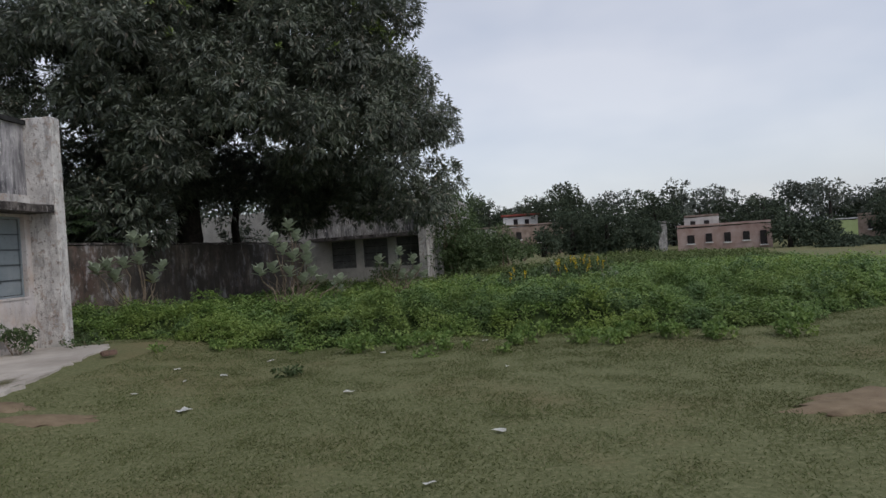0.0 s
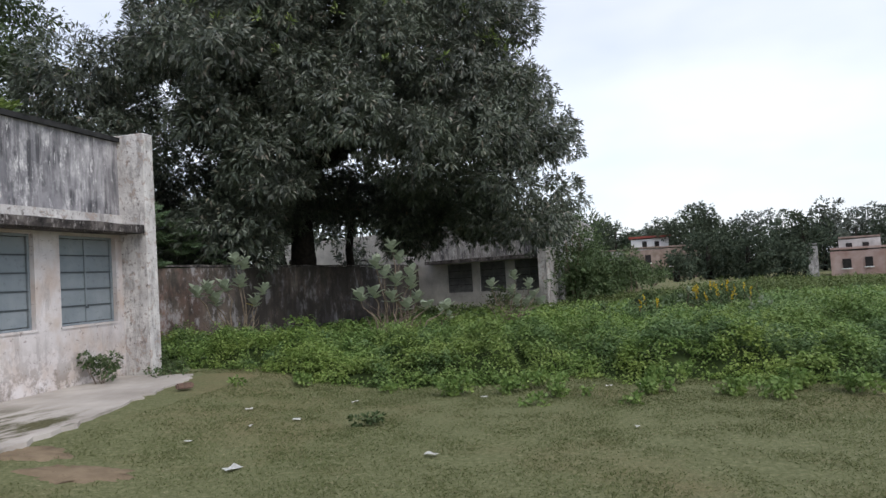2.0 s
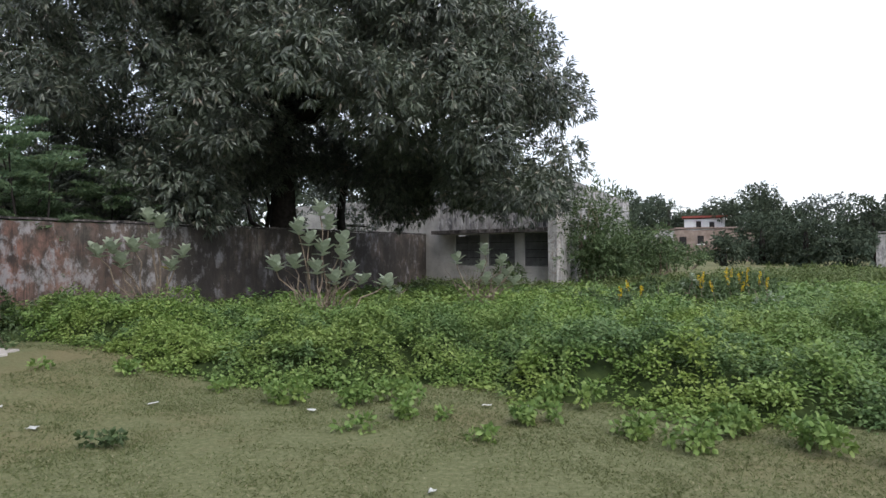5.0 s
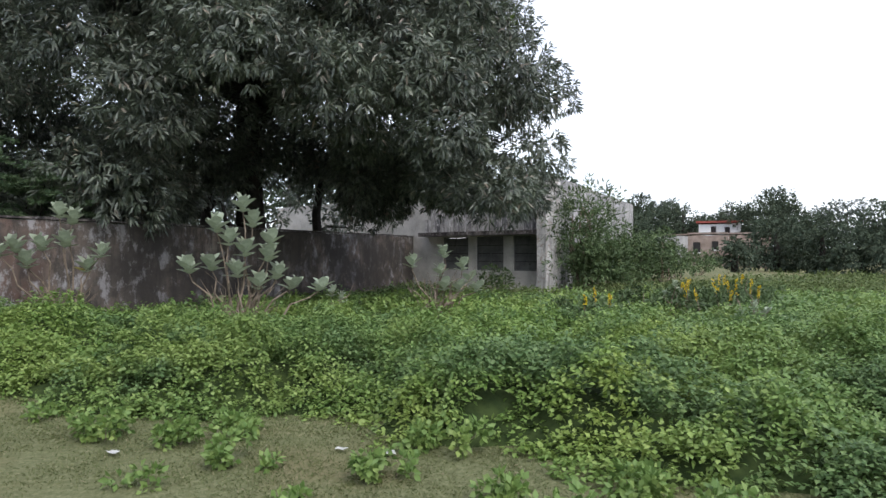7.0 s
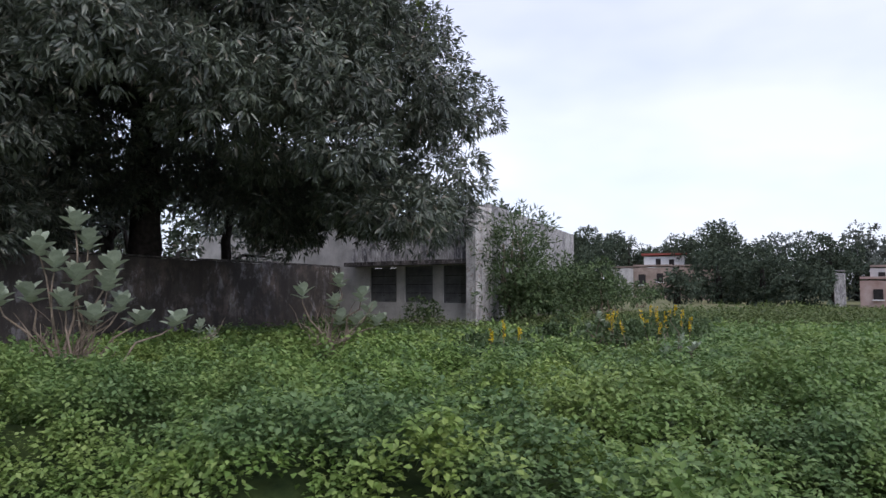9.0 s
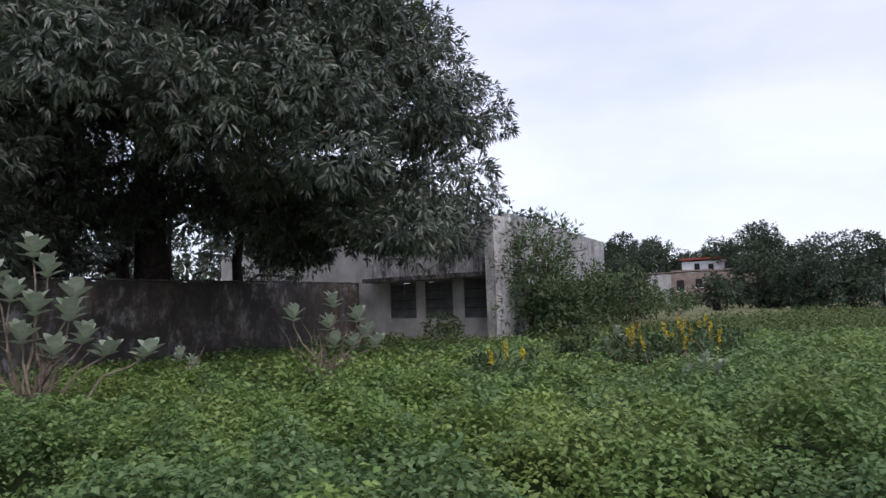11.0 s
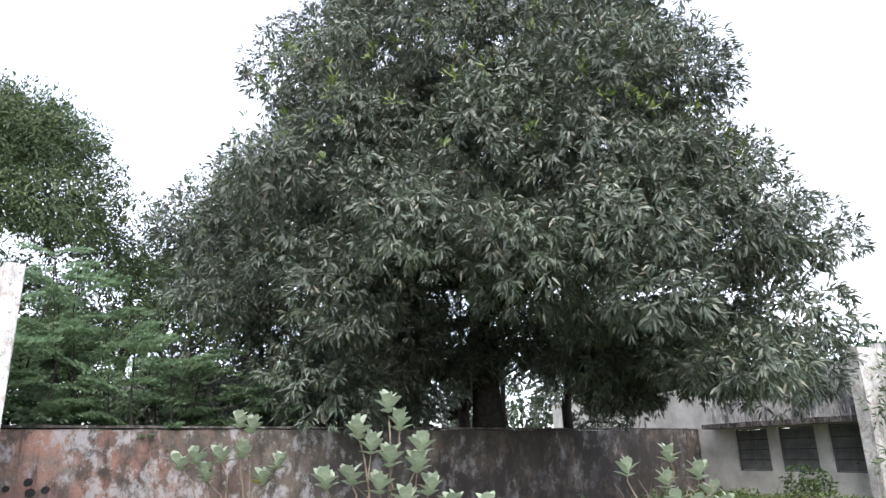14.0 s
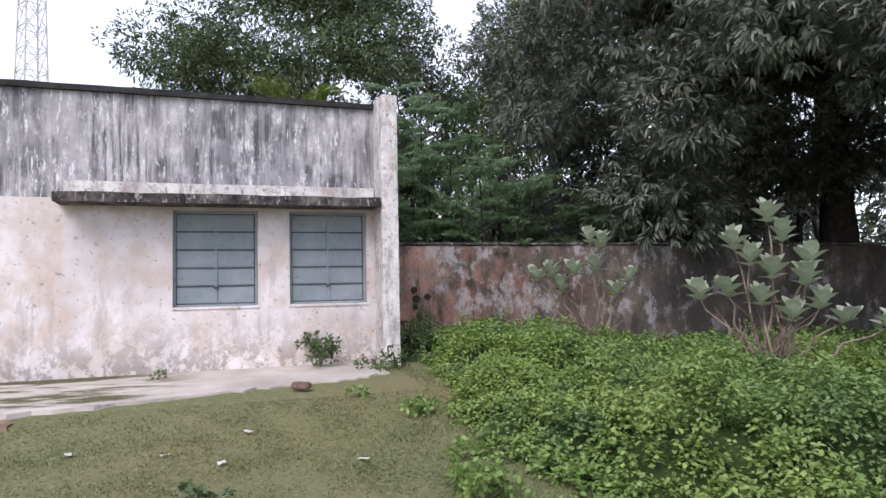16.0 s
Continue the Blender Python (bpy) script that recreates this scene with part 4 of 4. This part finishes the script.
milkweed((5.7, 13.0, 0.0), [(0, 0, 0.55), (0.2, 0.0, 0.45), (-0.2, 0.05, 0.42)], 206, 2, 0.1, "low milkweed among the weeds")


# ---- weeds ----
def weed_field():
    rng = np.random.default_rng(300)
    bm = bmesh.new()

    def sheet(x0, x1, y0, y1, step):
        nx, ny = int((x1 - x0) / step), int((y1 - y0) / step)
        hs = [[weed_height(x0 + i * step, y0 + j * step) for i in range(nx + 1)] for j in range(ny + 1)]
        vs = {}
        for j in range(ny):
            for i in range(nx):
                c = [(i, j), (i + 1, j), (i + 1, j + 1), (i, j + 1)]
                if max(hs[b][a] for a, b in c) <= 0:
                    continue
                f = []
                for a, b in c:
                    if (a, b) not in vs:
                        x, y = x0 + a * step, y0 + b * step
                        h = hs[b][a]
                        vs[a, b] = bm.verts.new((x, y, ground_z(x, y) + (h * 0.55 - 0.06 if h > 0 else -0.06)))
                    f.append(vs[a, b])
                bm.faces.new(f)

    # Added undersheet at half weed height; its dark colour stands for gap shade.
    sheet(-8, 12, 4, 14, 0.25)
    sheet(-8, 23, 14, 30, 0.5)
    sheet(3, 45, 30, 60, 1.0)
    single("weed_shade_sheet", bm, M_WEEDBED, "dark green sheet inside the weeds, the shade of their gaps put into its colour", "weeds", kind="stuff", smooth=True)

    for y0, y1, x0, x1, dens, per, L, W in ((6.0, 10.0, -5, 8, 150, 32, 0.043, 0.03), (7.0, 10.0, 8, 14, 60, 24, 0.06, 0.044), (10.0, 14, -8, 14, 80, 28, 0.056, 0.04), (14, 22, -6, 19, 24, 22, 0.095, 0.068), (22, 32, -2, 25, 16, 18, 0.13, 0.06), (32, 60, 3, 44, 3.5, 16, 0.26, 0.1)):
        n = int(dens * (x1 - x0) * (y1 - y0))
        px, py = rng.uniform(x0, x1, n), rng.uniform(y0, y1, n)
        hs = np.array([weed_height(a, b) for a, b in zip(px, py)])
        keep = hs > 0.03
        px, py, hs = px[keep], py[keep], hs[keep]
        gz = np.array([ground_z(a, b) for a, b in zip(px, py)])
        k = len(px)
        top = np.stack([px, py, gz + hs * rng.uniform(0.78, 1.15, k)], 1)
        lean = rng.normal(0, 0.35, (k, 3))
        d = unit(rng.normal(0, 1, (k * per, 3)) * np.array([1, 1, 0.75]) + np.array([0, 0, 0.45]) + np.repeat(lean, per, 0))
        spread = np.repeat(L * rng.uniform(1.6, 2.9, k), per) * rng.uniform(0.55, 1.0, k * per)
        base = np.repeat(top, per, 0) + d * spread[:, None] - np.array([0, 0, 1.6 * L])
        along = d * np.array([1, 1, 0.3]) + rng.normal(0, 0.3, (k * per, 3)) + np.array([0, 0, -0.1])
        nor = d + np.array([0, 0, 0.7]) + rng.normal(0, 0.2, (k * per, 3))
        s = rng.uniform(0.65, 1.25, k * per)
        me = leaves_mesh("weeds", base, along, nor, L * s, W * s, M_WEED if y1 < 30 else M_FIELD, 0.12, 0.12)
        tagged(new("weeds", me), "dense knee-high patch of bright green leafy weeds" if y1 < 30 else "dull olive tall grass in the far field", "weeds", kind="stuff")


weed_field()


def lawn_blades():
    rng = np.random.default_rng(301)
    n = 420000
    x, y = rng.uniform(-5.8, 8.5, n), rng.uniform(-0.8, 9.2, n)
    clump = np.array([noise.noise(Vector((a * 2.2, b * 2.2, 3))) + 0.6 * noise.noise(Vector((a * 0.6, b * 0.6, 8))) for a, b in zip(x[::3], y[::3])]).repeat(3)[:n]
    x[1::3], y[1::3] = x[::3][:len(x[1::3])] + rng.normal(0, 0.03, len(x[1::3])), y[::3][:len(x[1::3])] + rng.normal(0, 0.03, len(x[1::3]))
    x[2::3], y[2::3] = x[::3][:len(x[2::3])] + rng.normal(0, 0.03, len(x[2::3])), y[::3][:len(x[2::3])] + rng.normal(0, 0.03, len(x[2::3]))
    p = np.array(A_INV)
    lx, ly = p[0, 0] * x + p[0, 1] * y + p[0, 3], p[1, 0] * x + p[1, 1] * y + p[1, 3]
    border = np.minimum(np.minimum(8.5 - x, y + 0.8), x + 5.8)
    keep = (rng.random(n) < border / 2.2) & (clump > rng.normal(-0.25, 0.25, n)) & ((ly < -1.75) | (lx > -0.2)) & (((x - 2.9) / 0.75) ** 2 + ((y - 2.2) / 0.32) ** 2 > rng.uniform(0.5, 1.2, n)) & (((x + 4.0) / 0.8) ** 2 + ((y - 4.4) / 0.4) ** 2 > rng.uniform(0.0, 1.2, n))
    x, y, clump = x[keep], y[keep], clump[keep]
    z = np.array([ground_z(a, b) for a, b in zip(x, y)]) - 0.004
    k = len(x)
    d = np.stack([rng.normal(0, 0.8, k), rng.normal(0, 0.8, k), np.full(k, 0.75)], 1)
    ln = 0.026 + 0.018 * np.clip(clump, 0, 1) + rng.uniform(0, 0.014, k)
    me = leaves_mesh("grass", np.stack([x, y, z], 1), d, rng.normal(0, 1, (k, 3)), ln, np.full(k, 0.0055), M_BLADE, 0.1, 0.15)
    tagged(new("grass", me), "short trampled lawn grass", "grass", kind="stuff")


lawn_blades()

# weed plants straying onto the lawn
rng_edge = np.random.default_rng(302)
STRAYS = [(-1.77, 5.85, 0.22, 0.14), (-0.3, 7.1, 0.2, 0.2), (0.35, 6.75, 0.26, 0.22), (1.3, 6.6, 0.18, 0.18), (2.3, 5.95, 0.2, 0.18), (1.95, 6.25, 0.16, 0.16), (3.1, 5.85, 0.22, 0.2), (-0.9, 7.25, 0.3, 0.24),
          (-1.7, 7.75, 0.16, 0.14), (-2.9, 8.1, 0.2, 0.18), (0.9, 6.1, 0.12, 0.1), (2.75, 6.3, 0.2, 0.2), (3.6, 5.5, 0.26, 0.22), (-0.1, 6.3, 0.14, 0.12), (1.6, 7.2, 0.3, 0.26), (-3.7, 7.9, 0.14, 0.1), (4.5, 5.2, 0.3, 0.26), (0.1, 7.4, 0.2, 0.2)]
for k, (x, y, r, h) in enumerate(STRAYS):
    bush("weed_plant", "small leafy weed growing in the lawn", (x, y, ground_z(x, y)), r, r, h, 310 + k, M_BUSH if k == 0 else M_WEED, 300, (0.055, 0.038), 5, 7, 3, "weed", "weed plants on the lawn")

bush("grass_tuft", "low dark tuft of longer grass in the lawn", (0.1, 3.1, ground_z(0.1, 3.1) - 0.03), 0.4, 0.22, 0.11, 345, M_BLADE, 900, (0.07, 0.007), 6, 8, 0, "grass")

# ---- litter ----
for k, (x, y, s) in enumerate(((-2.78, 4.54, 0.085), (-1.2, 4.54, 0.06), (1.25, 7.03, 0.06), (-2.6, 6.2, 0.05), (-3.2, 6.6, 0.05), (-0.2, 2.6, 0.05), (-0.6, 6.9, 0.05), (0.6, 5.0, 0.035), (-2.1, 7.1, 0.05), (-0.9, 1.7, 0.04), (2.0, 6.3, 0.035), (-3.4, 5.3, 0.04), (-3.0, 5.9, 0.04), (0.9, 7.1, 0.045))):
    rng = np.random.default_rng(400 + k)
    bm = bmesh.new()
    vs = [[bm.verts.new((s * (i - 1) * rng.uniform(0.7, 1.1), s * 0.6 * (j - 1) * rng.uniform(0.7, 1.1), 0.02 + rng.uniform(0, 0.3) * s)) for i in range(3)] for j in range(3)]
    for j in range(2):
        for i in range(2):
            bm.faces.new((vs[j][i], vs[j][i + 1], vs[j + 1][i + 1], vs[j + 1][i]))
    bmesh.ops.solidify(bm, geom=bm.faces[:], thickness=0.004)
    single("paper_scrap", bm, M_PAPER, "crumpled white scrap of paper on the grass", "litter", pose(x, y, ground_z(x, y), 0, 0, rng.uniform(0, 360)), group="paper scraps on the lawn")
bm = box((-0.1, -0.05, 0), (0.1, 0.05, 0.07), 0.015)
single("broken_brick", bm, M_BRICK, "broken dark brick on the concrete apron", "brick", pose(-4.22, 7.5, 0.25, 0, 0, 40))


# ---- distance ----
def far_tree(x, y, h, r, seed, material, leaf=0.42, density=1.5, lean=0.25, label="dark round-crowned tree on the far edge of the field"):
    rng = np.random.default_rng(seed)
    lobes = []
    for _ in range(20):
        a, f = rng.uniform(0, math.tau), rng.uniform(lean, 0.92)
        rr = r * math.sqrt(max(0.05, 1 - (2 * (f - lean) / (1 - lean) - 1) ** 2)) * rng.uniform(0.3, 0.9)
        s = r * rng.uniform(0.25, 0.42)
        lobes.append((rr * math.cos(a), rr * math.sin(a), f * h, s, s, s * 0.75))
    return tree("far_tree", label, (x, y, ground_z(x, y) - 0.1), lobes, density, 8, (leaf, leaf * 0.45), [(0, 0, -0.2), (0, 0, h * 0.5), (0, 0, h * 0.8)], [0.3, 0.2, 0.05], [], material, leaf, seed, 0.9, 0.1)


FAR = [(26.6, 98.9, 9.5, 4, "d"), (34.9, 90.8, 9.4, 5.4, "d"), (40.1, 90.8, 8, 2.6, "d"), (23.6, 58.7, 4.2, 2.8, "b"), (25.7, 55.6, 4.2, 2.4, "b"), (27.1, 52.7, 3, 2.2, "b"), (43.1, 78.1, 7.7, 4.3, "d"), (59.2, 101.2, 11.1, 4, "p"), (60.2, 94.8, 8.3, 3.4, "p"), (64.9, 95.2, 6.8, 4, "d"), (55.7, 73.5, 6.2, 3.3, "d"), (48.5, 60.1, 3.4, 2.3, "d"), (52.5, 62, 2.9, 3.2, "d"), (72.6, 81.6, 8.6, 2.8, "p"), (79.7, 86, 5.2, 3.5, "d"), (72.2, 72.5, 7.4, 2.6, "p"), (62.9, 60.6, 4.8, 4.5, "d"), (73.4, 63.9, 5.3, 6.7, "d"), (17.6, 50.3, 2.3, 1.4, "b"), (34.6, 112.1, 8.2, 3.5, "d"), (68.8, 95, 6.1, 3, "d"), (15.8, 70.7, 4.9, 2.5, "b"), (20.5, 105.5, 9.4, 5.5, "d"), (48.4, 53.6, 1, 2.5, "b"), (53.9, 55.4, 0.2, 2.7, "b")]
for k, (x, y, h, r, m) in enumerate(FAR):
    if m == "p":
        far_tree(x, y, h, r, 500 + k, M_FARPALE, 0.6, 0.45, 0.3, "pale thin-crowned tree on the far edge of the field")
    elif m == "b":
        far_tree(x, y, h, r, 500 + k, M_FARLEAF, 0.3, 3.6, 0.1, "low green tree in front of the far houses")
    else:
        far_tree(x, y, h, r, 500 + k, M_FARLEAF)


# Far belt; its leaf colour carries the haze of the distance.
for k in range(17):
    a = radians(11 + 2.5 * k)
    far_tree(118 * math.sin(a), 118 * math.cos(a), 8.6 + 1.6 * math.sin(k * 2.3), 4.6, 600 + k, M_FARMID, 0.5, 0.9, 0.12, "grey-green tree in the far belt beyond the houses, haze put into its leaf colour")


def far_house(name, label, x, y, turn, w, d, h, wall, roof, windows, storeys=1, parapet=0.35, slab=0.0):
    b = thing(name, label, "house", pose(x, y, ground_z(x, y), 0, 0, turn))
    part("wall", worn_wall(-w / 2, w / 2, 0, d, -0.3, h, 1.0, 0.05, 0.12), wall, b)
    part("roof", box((-w / 2 - slab, -slab - 0.1, h + 0.13), (w / 2 + slab, d + 0.1, h + 0.13 + parapet), 0.03), roof, b)
    for wx, wz, ww, wh in windows:
        o = part("window", box((wx - ww / 2, -0.14, wz), (wx + ww / 2, 0.1, wz + wh), 0.02), M_HOLE, b)
        part("sill", box((wx - ww / 2 - 0.1, -0.22, wz - 0.12), (wx + ww / 2 + 0.1, -0.07, wz), 0.02), M_WHITE, o)
    return b


far_house("far_house", "small white house with red roof edge across the field", 28.9, 90.4, -18, 4.9, 5, 5.3, M_WHITE, M_RED, [(-0.7, 4.1, 0.6, 0.9), (0.9, 4.1, 0.6, 0.8)], slab=0.3, parapet=0.25)
far_house("ruined_house", "roofless pinkish ruin below the white house", 25.6, 84, -18, 4.4, 4, 3.6, M_TAN, M_TAN, [(-1.2, 1.6, 0.8, 1.2), (0.8, 1.9, 0.7, 1.0)], parapet=0.2)
far_house("ruined_house", "low tan ruin joined to the white house", 31.0, 86, -18, 4.6, 4, 3.9, M_TAN, M_TAN, [(-0.8, 1.6, 0.7, 1.0)], parapet=0.2)
far_house("far_shed", "pale low shed with a flat roof", 24.0, 92, -18, 3.0, 3, 3.6, M_OLDWHITE, M_TAN, [], parapet=0.15)
far_house("ruined_row", "long weathered pink ruined row across the field", 46.2, 68.2, -34, 10.2, 5, 2.75, M_PINK, M_PINK, [(-3.6, 0.9, 0.8, 1.0), (-1.6, 1.0, 0.7, 1.0), (0.4, 0.9, 0.7, 1.1), (2.4, 1.0, 0.7, 1.0), (4.2, 0.4, 0.7, 1.6)], parapet=0.25)
far_house("far_house", "grey-white upper room behind the ruined row", 46.5, 73, -34, 4.0, 4, 4.0, M_OLDWHITE, M_TAN, [(-1.0, 2.9, 0.6, 0.7), (0.6, 2.9, 0.6, 0.7)], parapet=0.2)
far_house("far_slab_wall", "grey free-standing wall block by the trees", 38.0, 67.4, -30, 0.9, 3, 3.2, M_OLDGREY, M_OLDGREY, [], parapet=0.1)
far_house("far_house", "lime green house at the field's edge", 72.5, 79, -42, 4.6, 5, 2.5, M_LIME, M_WHITE, [], parapet=0.15)
far_house("far_house", "bare brown house at the field's edge", 69, 69.5, -42, 4.6, 5, 2.9, M_TAN, M_TAN, [(-1, 1.2, 0.6, 0.9), (1, 1.2, 0.6, 0.9)], parapet=0.2)
for k in range(9):
    far_tree(-48 + 6.5 * k, 50 + 3 * (k % 3), 8 + 2 * (k % 2), 4.5, 560 + k, M_FARLEAF, 0.5, 0.7)


def lattice_tower(x, y, h, w0, w1):
    t = thing("lattice_tower", "slender steel lattice telecom mast above the roof", "mast", pose(x, y, 0, 0, 0, 20))
    n = 16
    def corner(k, f):
        w = w0 + (w1 - w0) * f
        return Vector((w / 2 * (1, 1, -1, -1)[k % 4], w / 2 * (1, -1, -1, 1)[k % 4], h * f))
    for k in range(4):
        part("leg", tube(bmesh.new(), [corner(k, 0), corner(k, 1)], [0.12, 0.09], 5), M_STEEL, t)
        bm = bmesh.new()
        for i in range(n):
            tube(bm, [corner(k, i / n), corner(k + 1, (i + 1) / n)], [0.05, 0.05], 4)
            tube(bm, [corner(k + 1, i / n), corner(k, (i + 1) / n)], [0.05, 0.05], 4)
            tube(bm, [corner(k, i / n), corner(k + 1, i / n)], [0.05, 0.05], 4)
        part("bracing", bm, M_STEEL, t)
    for k in range(3):
        part("antenna", box((0.9 + 0.1 * k, -0.5 + 0.6 * k, h - 5), (1.15 + 0.1 * k, -0.2 + 0.6 * k, h - 2.8), 0.03), M_WHITE, t)


lattice_tower(-87.4, 9.8, 42, 3.6, 1.8)
